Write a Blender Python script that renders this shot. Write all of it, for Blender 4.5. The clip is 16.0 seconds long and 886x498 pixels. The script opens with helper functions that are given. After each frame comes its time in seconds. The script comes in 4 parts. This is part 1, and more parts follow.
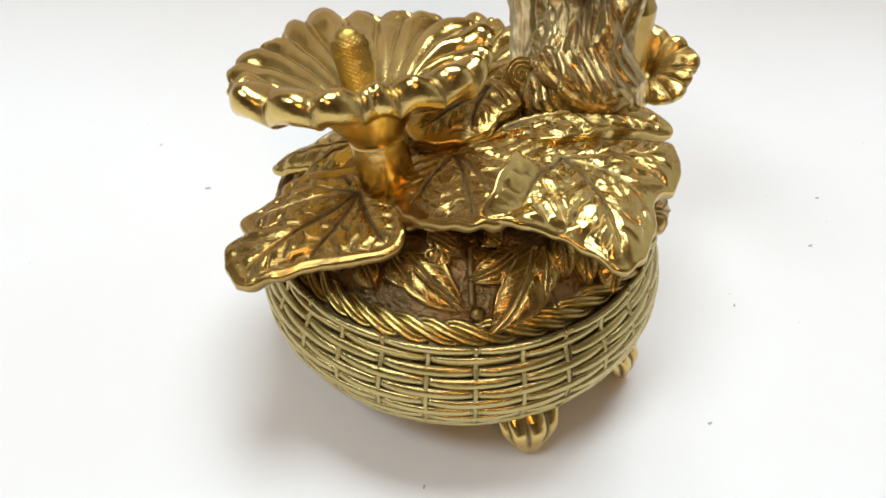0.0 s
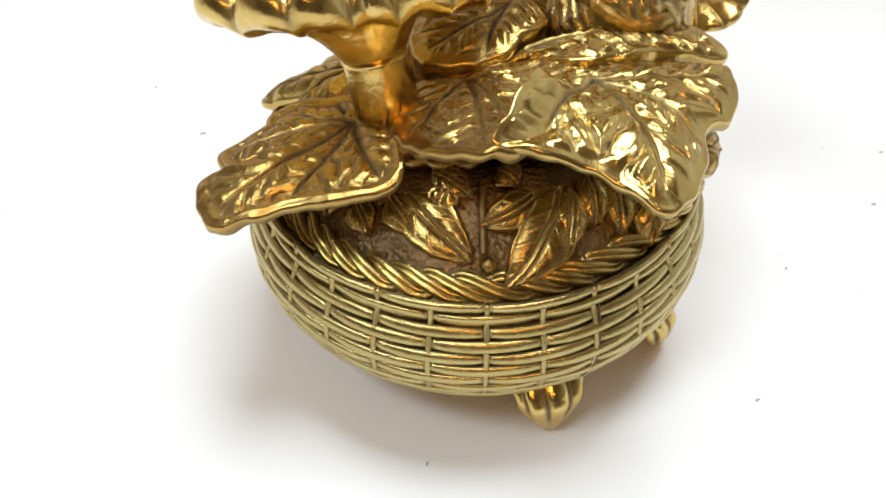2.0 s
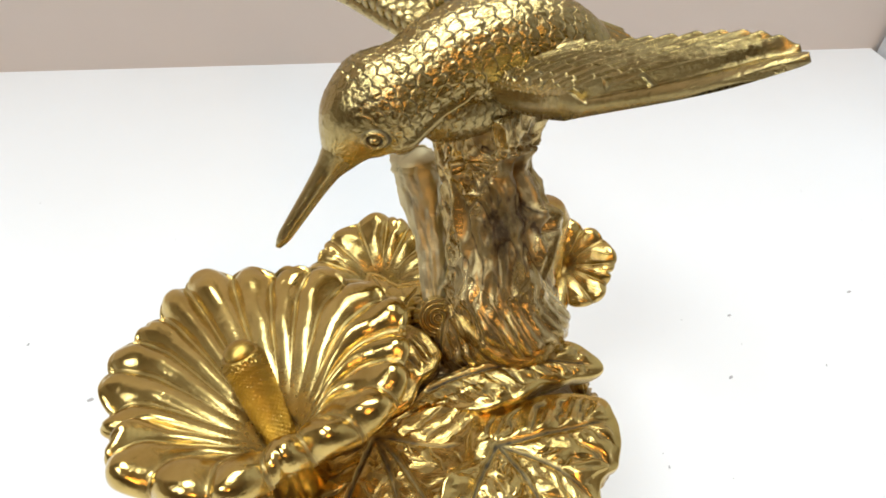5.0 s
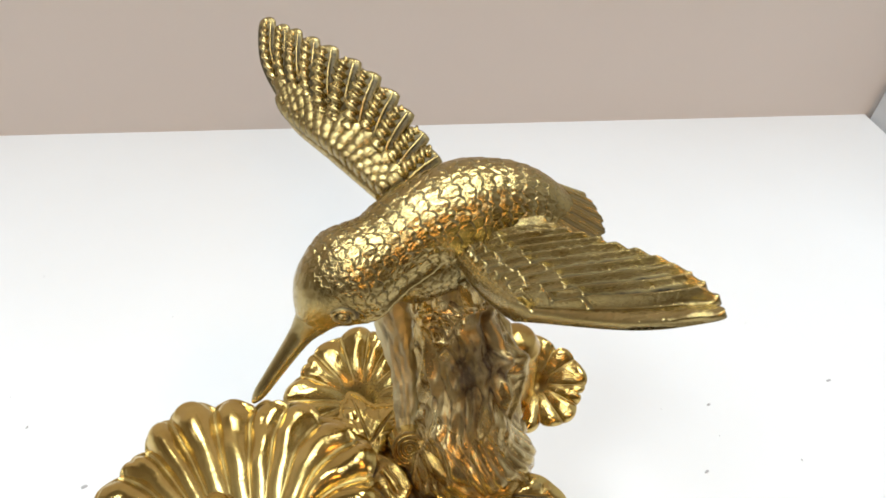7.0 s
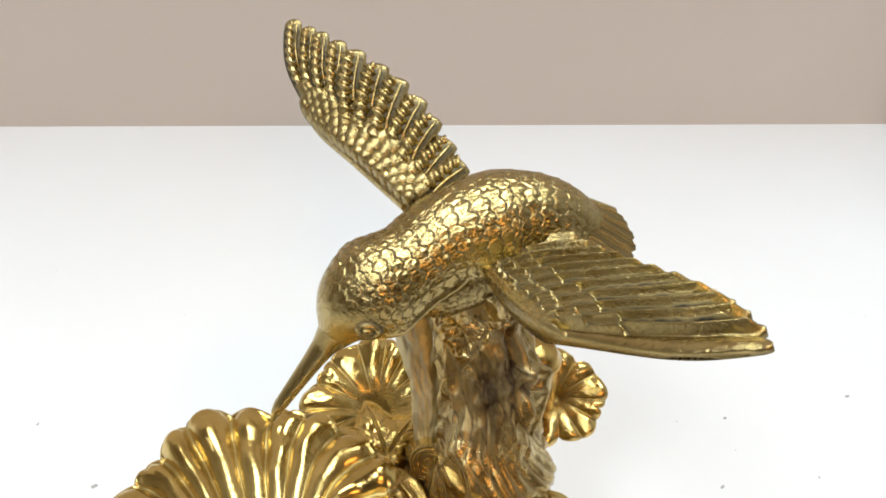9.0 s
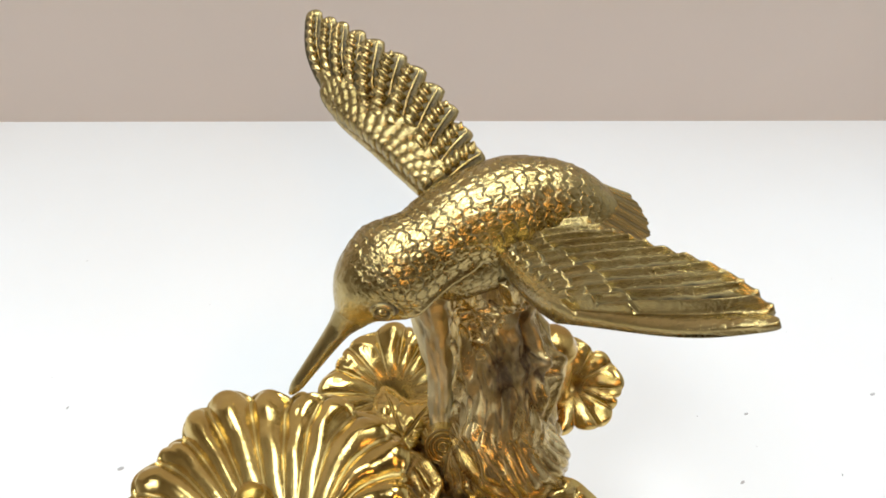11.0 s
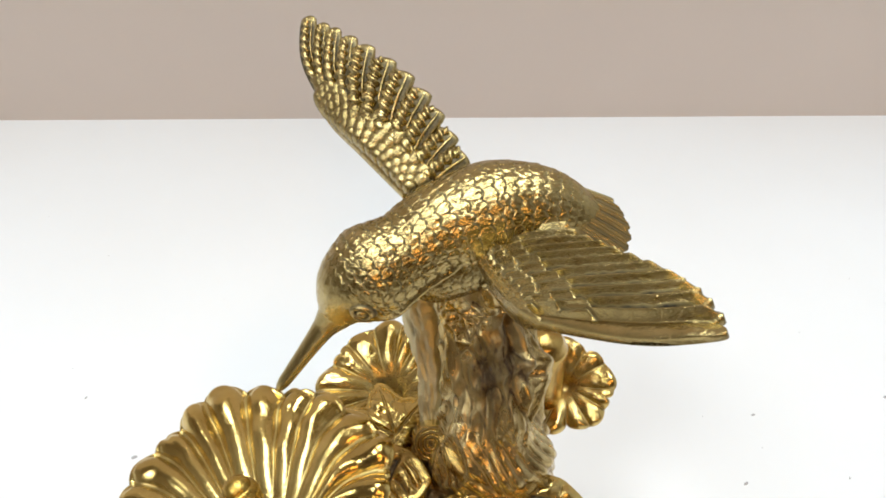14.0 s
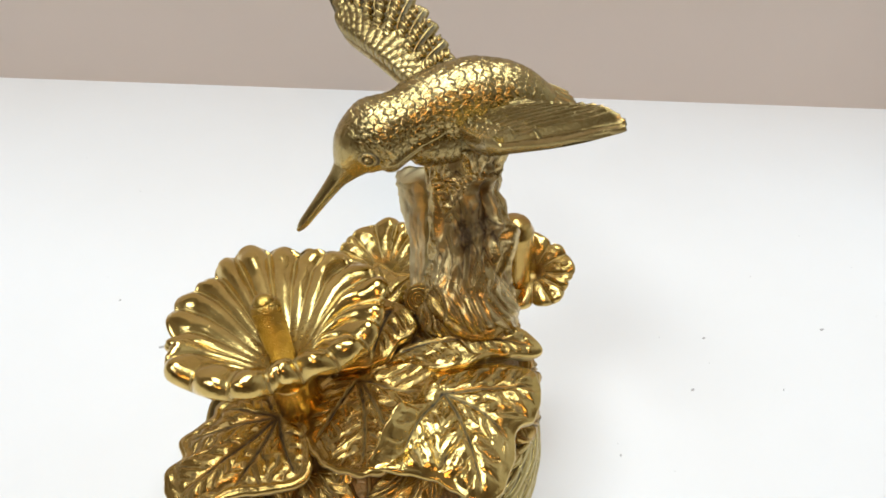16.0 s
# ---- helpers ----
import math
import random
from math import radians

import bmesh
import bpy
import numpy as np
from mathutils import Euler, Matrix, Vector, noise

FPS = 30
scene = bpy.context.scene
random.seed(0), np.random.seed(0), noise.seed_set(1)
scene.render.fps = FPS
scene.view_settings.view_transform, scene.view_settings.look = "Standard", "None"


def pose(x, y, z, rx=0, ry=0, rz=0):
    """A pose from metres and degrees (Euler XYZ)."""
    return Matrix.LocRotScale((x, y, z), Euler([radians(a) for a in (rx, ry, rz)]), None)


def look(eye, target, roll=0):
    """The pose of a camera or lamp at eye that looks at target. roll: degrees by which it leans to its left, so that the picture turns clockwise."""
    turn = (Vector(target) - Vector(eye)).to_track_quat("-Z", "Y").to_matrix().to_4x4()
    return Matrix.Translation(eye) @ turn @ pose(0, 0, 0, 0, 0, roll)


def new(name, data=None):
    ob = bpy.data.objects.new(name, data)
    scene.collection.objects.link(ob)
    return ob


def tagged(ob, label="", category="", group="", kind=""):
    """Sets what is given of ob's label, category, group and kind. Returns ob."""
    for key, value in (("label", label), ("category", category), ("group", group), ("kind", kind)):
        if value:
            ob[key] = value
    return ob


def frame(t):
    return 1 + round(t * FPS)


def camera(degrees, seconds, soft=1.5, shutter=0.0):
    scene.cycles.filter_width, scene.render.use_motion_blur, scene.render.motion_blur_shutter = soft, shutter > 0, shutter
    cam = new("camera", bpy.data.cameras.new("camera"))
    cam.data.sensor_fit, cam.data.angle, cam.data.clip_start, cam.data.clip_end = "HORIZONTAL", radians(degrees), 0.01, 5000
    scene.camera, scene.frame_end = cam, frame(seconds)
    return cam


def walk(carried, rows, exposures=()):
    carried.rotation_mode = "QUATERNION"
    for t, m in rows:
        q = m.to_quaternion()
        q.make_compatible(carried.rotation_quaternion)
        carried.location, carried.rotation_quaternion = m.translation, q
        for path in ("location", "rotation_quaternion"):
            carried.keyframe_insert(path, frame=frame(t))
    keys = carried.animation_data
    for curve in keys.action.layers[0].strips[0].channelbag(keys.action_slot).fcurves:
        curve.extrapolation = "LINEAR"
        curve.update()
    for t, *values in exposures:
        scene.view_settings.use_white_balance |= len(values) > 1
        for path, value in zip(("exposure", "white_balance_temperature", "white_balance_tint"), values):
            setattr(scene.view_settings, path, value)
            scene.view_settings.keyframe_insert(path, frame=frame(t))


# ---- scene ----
# ---------------------------------------------------------------- camera
cam = camera(65.5, 16.0, soft=1.7)
PATH = [
    (0, -0.00685, -0.15161, 0.17363, -1.486, -43.298, 3.795),
    (0.5, -0.00515, -0.14539, 0.16188, 0.407, -43.210, 2.399),
    (1, -0.00197, -0.13764, 0.15214, 1.129, -43.666, 1.676),
    (1.5, 0.00034, -0.13338, 0.15246, 1.911, -44.518, 0.029),
    (2, -0.00217, -0.13814, 0.15208, 1.365, -45.695, 2.634),
    (2.5, 0.00236, -0.13852, 0.15325, 0.789, -46.178, 3.050),
    (3, 0.01566, -0.13641, 0.15601, 1.276, -45.913, 4.546),
    (3.5, 0.02162, -0.13153, 0.15498, 3.286, -45.848, 3.912),
    (4, 0.01328, -0.12697, 0.15383, 4.240, -46.959, 1.156),
    (4.4, 0.00341, -0.11899, 0.17732, -2.101, -46.504, 2.821),
    (4.5, 0.00203, -0.11366, 0.18717, -5.202, -46.942, 4.509),
    (4.7, -0.00388, -0.10213, 0.19974, -10.218, -46.457, 5.890),
    (5, -0.00852, -0.09285, 0.21063, -12.372, -43.307, 4.941),
    (5.2, -0.01001, -0.08719, 0.21213, -13.450, -42.883, 6.098),
    (7.3, 0.00576, -0.07840, 0.24245, -10.629, -42.254, 5.390),
    (7.5, 0.00830, -0.08010, 0.24245, -10.282, -41.916, 5.558),
    (8, 0.00187, -0.07634, 0.23738, -10.757, -41.945, 6.086),
    (8.2, -0.00487, -0.07254, 0.23866, -11.018, -42.535, 5.951),
    (10.3, 0.00199, -0.07536, 0.24251, -8.860, -43.190, 5.929),
    (10.5, 0.00225, -0.07673, 0.24290, -8.409, -43.105, 5.489),
    (11, -0.00108, -0.07700, 0.24007, -7.721, -43.088, 4.650),
    (11.5, 0.00236, -0.07545, 0.23902, -6.520, -43.411, 3.937),
    (12, 0.00400, -0.07684, 0.23994, -5.988, -43.356, 4.000),
    (12.5, 0.00578, -0.07822, 0.24218, -5.335, -43.331, 4.011),
    (13, 0.00637, -0.07948, 0.24413, -4.502, -43.405, 3.328),
    (13.5, 0.01377, -0.08023, 0.24204, -3.798, -43.566, 3.145),
    (14, 0.00997, -0.07839, 0.24465, -4.012, -43.916, 2.423),
    (14.5, 0.00253, -0.07652, 0.24663, -5.075, -44.091, 2.563),
    (15, 0.00617, -0.08114, 0.24584, -5.747, -44.126, 3.456),
    (15.5, 0.00172, -0.11255, 0.23943, -5.465, -43.430, 4.440),
    (16, 0.01200, -0.13783, 0.24246, -3.820, -41.904, 4.420),
]
walk(cam, [(t, pose(x, y, z, 90 + pitch, 0, yaw) @ pose(0, 0, 0, 0, 0, roll)) for t, x, y, z, yaw, pitch, roll in PATH],
     exposures=[(0.0, -0.06), (1.0, 0.05), (4.2, 0.10), (5.2, 0.0), (15.0, -0.05), (16.0, -0.11)])

# ---------------------------------------------------------------- light
world = bpy.data.worlds.new("room_air")
scene.world = world
world.use_nodes = True
world.node_tree.nodes["Background"].inputs[0].default_value = (0.75, 0.72, 0.68, 1)
world.node_tree.nodes["Background"].inputs[1].default_value = 0.05


def unseen_lamp(name, place, aim, size_x, size_y, watts, colour):
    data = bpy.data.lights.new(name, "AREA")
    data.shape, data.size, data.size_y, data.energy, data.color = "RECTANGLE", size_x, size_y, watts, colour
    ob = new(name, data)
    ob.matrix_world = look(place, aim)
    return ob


# Unseen area lamps, added and placed to suit the brass's highlights and shadows.
unseen_lamp("unseen_lamp_light", (0.09, 0.29, 1.50), (0.02, 0.0, 0.0), 0.54, 0.54, 18.8, (0.865, 0.96, 1.0))
unseen_lamp("unseen_lamp_light", (-0.75, -0.55, 1.50), (0.0, 0.0, 0.05), 0.46, 0.40, 12.2, (0.88, 0.965, 1.0))
# Orange lamp added behind the camera for the warm glints.
unseen_lamp("unseen_lamp_light", (0.20, -1.35, 1.30), (0.0, 0.0, 0.05), 0.34, 0.28, 6.0, (1.0, 0.54, 0.17))

# ---------------------------------------------------------------- materials
def material(name):
    mat = bpy.data.materials.new(name)
    mat.use_nodes = True
    nodes, links = mat.node_tree.nodes, mat.node_tree.links
    bsdf = nodes["Principled BSDF"]
    return mat, nodes, links, bsdf


def noise_node(nodes, links, coords, scale, detail=4.0, rough=0.55):
    n = nodes.new("ShaderNodeTexNoise")
    n.inputs["Scale"].default_value, n.inputs["Detail"].default_value, n.inputs["Roughness"].default_value = scale, detail, rough
    links.new(coords.outputs["Object"], n.inputs["Vector"])
    return n


def ramp_node(nodes, links, source, stops):
    r = nodes.new("ShaderNodeValToRGB")
    while len(r.color_ramp.elements) < len(stops):
        r.color_ramp.elements.new(0.5)
    for el, (pos, col) in zip(r.color_ramp.elements, stops):
        el.position, el.color = pos, (*col, 1)
    links.new(source, r.inputs["Fac"])
    return r


def bump_chain(nodes, links, bsdf, sources):
    last = None
    for out, strength, dist in sources:
        b = nodes.new("ShaderNodeBump")
        b.inputs["Strength"].default_value, b.inputs["Distance"].default_value = strength, dist
        links.new(out, b.inputs["Height"])
        if last:
            links.new(last.outputs["Normal"], b.inputs["Normal"])
        last = b
    links.new(last.outputs["Normal"], bsdf.inputs["Normal"])


def brass(name, light, dark, rough=0.2, grain=0.25, wash_colour=(0.105, 0.084, 0.055), cast=900.0, pits=0.0):
    """Lacquered cast brass. The point attribute 'wash' darkens it: antique wash in the grooves, a deeper tone on under
    and inner sides.
    """
    mat, nodes, links, bsdf = material(name)
    tc = nodes.new("ShaderNodeTexCoord")
    broad = noise_node(nodes, links, tc, 75.0, 6.0, 0.62)
    fine = noise_node(nodes, links, tc, cast, 5.0, 0.6)
    tint = ramp_node(nodes, links, broad.outputs["Fac"], [(0.32, dark), (0.68, light)])
    wash = nodes.new("ShaderNodeAttribute")
    wash.attribute_name = "wash"
    add = nodes.new("ShaderNodeMath")
    add.operation = "MULTIPLY_ADD"
    links.new(fine.outputs["Fac"], add.inputs[0])
    add.inputs[1].default_value, add.inputs[2].default_value = 0.9, -0.45
    total = nodes.new("ShaderNodeMath")
    total.operation, total.use_clamp = "ADD", True
    links.new(wash.outputs["Fac"], total.inputs[0])
    worn = nodes.new("ShaderNodeMath")
    worn.operation = "MULTIPLY"
    links.new(add.outputs[0], worn.inputs[0])
    links.new(wash.outputs["Fac"], worn.inputs[1])
    links.new(worn.outputs[0], total.inputs[1])
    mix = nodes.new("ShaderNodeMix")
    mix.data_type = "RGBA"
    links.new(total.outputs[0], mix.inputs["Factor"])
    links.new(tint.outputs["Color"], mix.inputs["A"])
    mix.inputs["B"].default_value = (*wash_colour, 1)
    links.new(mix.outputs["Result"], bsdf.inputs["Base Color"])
    rr = nodes.new("ShaderNodeMapRange")
    rr.inputs["To Min"].default_value, rr.inputs["To Max"].default_value = rough * 0.8, rough * 1.3
    links.new(broad.outputs["Fac"], rr.inputs["Value"])
    rm = nodes.new("ShaderNodeMix")
    links.new(total.outputs[0], rm.inputs["Factor"])
    links.new(rr.outputs["Result"], rm.inputs["A"])
    rm.inputs["B"].default_value = 0.6
    links.new(rm.outputs["Result"], bsdf.inputs["Roughness"])
    mm = nodes.new("ShaderNodeMapRange")
    mm.inputs["To Min"].default_value, mm.inputs["To Max"].default_value = 1.0, 0.35
    links.new(total.outputs[0], mm.inputs["Value"])
    links.new(mm.outputs["Result"], bsdf.inputs["Metallic"])
    relief = [(fine.outputs["Fac"], grain, 0.0004), (broad.outputs["Fac"], 0.22, 0.0009)]
    if pits:
        cells = nodes.new("ShaderNodeTexVoronoi")
        cells.inputs["Scale"].default_value = 1100.0
        links.new(tc.outputs["Object"], cells.inputs["Vector"])
        relief.append((cells.outputs["Distance"], pits, 0.0006))
    bump_chain(nodes, links, bsdf, relief)
    return mat


GOLD = brass("polished_brass", (0.80, 0.59, 0.21), (0.52, 0.36, 0.11), rough=0.115, grain=0.30, wash_colour=(0.055, 0.044, 0.027))
BRAID = brass("braid_brass", (0.64, 0.485, 0.175), (0.46, 0.32, 0.095), rough=0.19, grain=0.35, cast=1500.0)
GOLD_SATIN = brass("satin_brass", (0.56, 0.38, 0.125), (0.36, 0.23, 0.07), rough=0.24, grain=0.5, wash_colour=(0.075, 0.055, 0.032), cast=1400.0)
# Browner brass; on the dome's leaves its darkness also stands for low light.
RELIEF = brass("brown_brass", (0.62, 0.42, 0.13), (0.42, 0.27, 0.08), rough=0.17, grain=0.3, wash_colour=(0.060, 0.043, 0.024), cast=1400.0)
BIRD = brass("chased_brass", (0.55, 0.43, 0.19), (0.40, 0.30, 0.115), rough=0.10, grain=0.45, wash_colour=(0.030, 0.025, 0.016), cast=1500.0)
WICKER = brass("pale_brass", (0.585, 0.475, 0.20), (0.45, 0.345, 0.125), rough=0.22, grain=0.4, cast=1500.0)
# Darker brass for the bowl between strands and behind the relief.
RECESS = brass("recess_brass", (0.36, 0.245, 0.12), (0.12, 0.08, 0.04), rough=0.30, grain=1.0, cast=1100.0, pits=0.5)
BARK = brass("bark_brass", (0.70, 0.56, 0.28), (0.42, 0.28, 0.09), rough=0.15, grain=0.6, wash_colour=(0.075, 0.046, 0.020), cast=900.0)
STAMEN = brass("matte_yellow_brass", (0.66, 0.46, 0.12), (0.50, 0.32, 0.07), rough=0.26, grain=0.5, cast=1500.0)
PALE_BARK = brass("pale_bark_brass", (0.78, 0.70, 0.46), (0.62, 0.52, 0.29), rough=0.50, grain=0.5, cast=1200.0)


def painted(name, colour, dirt, rough, scale, amount, relief=0.05):
    mat, nodes, links, bsdf = material(name)
    tc = nodes.new("ShaderNodeTexCoord")
    broad = noise_node(nodes, links, tc, scale, 5.0)
    fine = noise_node(nodes, links, tc, scale * 60, 4.0)
    tint = ramp_node(nodes, links, broad.outputs["Fac"], [(0.3, tuple(c * (1 - amount) + d * amount for c, d in zip(colour, dirt))), (0.62, colour)])
    links.new(tint.outputs["Color"], bsdf.inputs["Base Color"])
    rr = nodes.new("ShaderNodeMapRange")
    rr.inputs["To Min"].default_value, rr.inputs["To Max"].default_value = rough * 0.85, min(1.0, rough * 1.2)
    links.new(broad.outputs["Fac"], rr.inputs["Value"])
    links.new(rr.outputs["Result"], bsdf.inputs["Roughness"])
    bump_chain(nodes, links, bsdf, [(fine.outputs["Fac"], relief, 0.0005)])
    return mat


TABLE = painted("white_laminate", (0.78, 0.79, 0.81), (0.70, 0.68, 0.66), 0.5, 4.0, 0.35)
WALL = painted("beige_wall_paint", (0.69, 0.615, 0.565), (0.635, 0.56, 0.515), 0.7, 3.0, 0.5, 0.1)
SIDE = painted("grey_white_panel", (0.60, 0.61, 0.63), (0.52, 0.52, 0.53), 0.5, 3.0, 0.4)
# Tones of the unseen room, chosen for reflections and bounced light.
ROOM = painted("unseen_room_cream", (0.74, 0.69, 0.62), (0.66, 0.61, 0.54), 0.8, 1.5, 0.5, 0.1)
DARK = painted("unseen_wall_brown", (0.40, 0.33, 0.26), (0.30, 0.25, 0.20), 0.7, 1.5, 0.5, 0.1)
FLOOR = painted("unseen_floor_brown", (0.34, 0.25, 0.17), (0.24, 0.17, 0.11), 0.5, 3.0, 0.6, 0.1)
DIRT = painted("grey_dust", (0.42, 0.41, 0.42), (0.3, 0.29, 0.29), 0.8, 200.0, 0.5)


# ---------------------------------------------------------------- mesh helpers
def mesh_object(name, verts, faces, mat, wash=None, parent=None, label="", smooth=True):
    me = bpy.data.meshes.new(name)
    me.from_pydata([tuple(map(float, v)) for v in verts], [], [tuple(map(int, f)) for f in faces])
    me.materials.append(mat)
    if wash is not None:
        at = me.attributes.new("wash", "FLOAT", "POINT")
        at.data.foreach_set("value", np.clip(np.asarray(wash, dtype=np.float32), 0, 1))
    me.polygons.foreach_set("use_smooth", [smooth] * len(me.polygons))
    me.update()
    ob = new(name, me)
    if parent is not None:
        ob.parent = parent
    if label:
        ob["label"] = label
    return ob


def grid_faces(nu, nv, wrap_u=False, wrap_v=False, offset=0, flip=False):
    faces = []
    for i in range(nu if wrap_u else nu - 1):
        for j in range(nv if wrap_v else nv - 1):
            a, b = i * nv + j, i * nv + (j + 1) % nv
            c, d = ((i + 1) % nu) * nv + (j + 1) % nv, ((i + 1) % nu) * nv + j
            f = (a, b, c, d) if not flip else (d, c, b, a)
            faces.append(tuple(k + offset for k in f))
    return faces


class Sculpt:
    """Gathers grids into one mesh."""

    def __init__(self):
        self.v, self.f, self.w = [], [], []
        self.n = 0

    def grid(self, pts, wash=None, wrap_u=False, wrap_v=False, flip=False, cap_start=False, cap_end=False):
        nu, nv = pts.shape[:2]
        self.v.append(pts.reshape(-1, 3))
        self.w.append(np.zeros(nu * nv) if wash is None else np.asarray(wash, dtype=float).reshape(-1))
        self.f += grid_faces(nu, nv, wrap_u, wrap_v, self.n, flip)
        if cap_start:
            ring = [self.n + j for j in range(nv)]
            self.f.append(tuple(ring if flip else ring[::-1]))
        if cap_end:
            ring = [self.n + (nu - 1) * nv + j for j in range(nv)]
            self.f.append(tuple(ring[::-1] if flip else ring))
        self.n += nu * nv

    def build(self, name, mat, parent=None, label=""):
        return mesh_object(name, np.concatenate(self.v), self.f, mat, np.concatenate(self.w), parent, label)


def unit(v):
    v = np.asarray(v, dtype=float)
    return v / max(1e-9, np.linalg.norm(v))


def spline(points, n):
    """Catmull-Rom through the rows of points, n samples."""
    p = np.asarray(points, dtype=float)
    p = np.vstack([2 * p[0] - p[1], p, 2 * p[-1] - p[-2]])
    out = []
    for s in np.linspace(0, len(p) - 3 - 1e-6, n):
        i = int(s)
        t = s - i
        a, b, c, d = p[i:i + 4]
        out.append(0.5 * (2 * b + (c - a) * t + (2 * a - 5 * b + 4 * c - d) * t * t + (3 * b - a - 3 * c + d) * t ** 3))
    return np.array(out)


def frames(path, up=(0, 0, 1)):
    """Tangent, side and top at each point of a path."""
    tan = np.gradient(path, axis=0)
    tan /= np.linalg.norm(tan, axis=1, keepdims=True) + 1e-12
    side = np.cross(tan, np.asarray(up, dtype=float))
    side /= np.linalg.norm(side, axis=1, keepdims=True) + 1e-12
    top = np.cross(side, tan)
    return tan, side, top


def tube_points(path, radii, nv=16, up=(0, 0, 1), squash=1.0, relief=None):
    """A tube along path. relief(s, a): metres added to the radius at share s and angle a (0: side, 90: top)."""
    tan, side, top = frames(path, up)
    ang = np.linspace(0, 2 * math.pi, nv, endpoint=False)
    s = np.linspace(0, 1, len(path))
    r = np.asarray(radii, dtype=float)[:, None] * np.ones((1, nv))
    if relief is not None:
        r = r + relief(s[:, None] * np.ones((1, nv)), ang[None, :] * np.ones((len(path), 1)))
    sq = np.asarray(squash, dtype=float) * np.ones(len(path))
    return path[:, None, :] + r[..., None] * (np.cos(ang)[None, :, None] * side[:, None, :] + np.sin(ang)[None, :, None] * top[:, None, :] * sq[:, None, None])


def smooth_noise(p, scale, seed=0.0):
    q = np.asarray(p).reshape(-1, 3) * scale + seed
    return np.array([noise.noise(Vector(v)) for v in q]).reshape(np.asarray(p).shape[:-1])


def step(x, a, b):
    t = np.clip((x - a) / (b - a), 0, 1)
    return t * t * (3 - 2 * t)

# ---------------------------------------------------------------- the setting
def box(name, lo, hi, mat, bevel=0.0, parent=None):
    bm = bmesh.new()
    bmesh.ops.create_cube(bm, size=1.0)
    for v in bm.verts:
        v.co = Vector([lo[k] + (v.co[k] + 0.5) * (hi[k] - lo[k]) for k in range(3)])
    if bevel:
        bmesh.ops.bevel(bm, geom=bm.edges[:], offset=bevel, segments=3, affect="EDGES")
    me = bpy.data.meshes.new(name)
    bm.to_mesh(me)
    bm.free()
    me.materials.append(mat)
    ob = new(name, me)
    if parent is not None:
        ob.parent = parent
    return ob


BACK, RIGHT = 0.2950, 0.374
SKEW = pose(0, BACK, 0, 0, 0, 0.9)
table = tagged(box("table_top", (-0.75, -0.45, -0.03), (0.374, 0.32, 0.0), TABLE, 0.002), "white matte laminate table top with faint marks", "table", kind="structure")
for x in (-0.70, 0.32):
    for y in (-0.40, 0.26):
        box("leg", (x - 0.02, y - 0.02, -0.80), (x + 0.02, y + 0.02, -0.03), TABLE, 0.002, table)
wall = tagged(box("wall_north", (-0.75, 0.0, -0.03), (0.40, 0.02, 0.62), WALL), "plain beige painted panel behind the table", "wall", kind="structure")
wall.matrix_world = SKEW
side = tagged(box("wall_east", (0.374, -0.36, -0.03), (0.394, -0.0005, 0.62), SIDE, 0.004), "pale grey side panel of the table", "wall", kind="structure")
side.matrix_world = SKEW
# Unseen room shell, added to be mirrored in the brass and bounce light.
tagged(box("wall_south", (-2.2, -2.42, -0.8), (2.2, -2.4, 1.7), DARK), "unseen brown wall added to be mirrored in the brass", "wall", kind="structure")
tagged(box("wall_west", (-2.22, -2.4, -0.8), (-2.2, 2.0, 1.7), ROOM), "unseen cream wall added to be mirrored in the brass", "wall", kind="structure")
tagged(box("wall_far_east", (2.2, -2.4, -0.8), (2.22, 2.0, 1.7), ROOM), "unseen cream wall added to be mirrored in the brass", "wall", kind="structure")
tagged(box("wall_far_north", (-2.2, 2.0, -0.8), (2.2, 2.02, 1.7), ROOM), "unseen cream wall added to be mirrored in the brass", "wall", kind="structure")
tagged(box("floor", (-2.2, -2.4, -0.82), (2.2, 2.0, -0.8), FLOOR), "unseen brown floor added for reflections and bounced light", "floor", kind="structure")
tagged(box("ceiling", (-2.2, -2.4, 1.7), (2.2, 2.0, 1.72), ROOM), "unseen cream ceiling added for reflections and bounced light", "ceiling", kind="structure")

# ---------------------------------------------------------------- the ornament
ornament = tagged(new("brass_ornament"), "shiny brass woven basket ornament with leaves, open flowers and a hummingbird", "ornament")

# --- basket: a squat bowl that is woven all round and closed by a domed top
PROFILE = np.array([(0.028, 0.0095), (0.0380, 0.0100), (0.0455, 0.0135), (0.0522, 0.0195), (0.0565, 0.0285), (0.0562, 0.0365), (0.0532, 0.0435), (0.0505, 0.0468),
                    (0.0478, 0.0492), (0.0440, 0.0530), (0.0400, 0.0556), (0.0355, 0.0590), (0.0315, 0.0612), (0.0250, 0.0630), (0.0120, 0.0645), (0.0005, 0.0650)])
ARC = spline(PROFILE, 400)
ARC_LEN = np.concatenate([[0], np.cumsum(np.linalg.norm(np.diff(ARC, axis=0), axis=1))])


def arc_at(s):
    return np.array([np.interp(s, ARC_LEN, ARC[:, 0]), np.interp(s, ARC_LEN, ARC[:, 1])])


def arc_of_height(z):
    return float(np.interp(z, ARC[:, 1], ARC_LEN))


def arc_normal(s):
    d = unit(arc_at(s + 0.0005) - arc_at(s - 0.0005))
    return np.array([d[1], -d[0]])


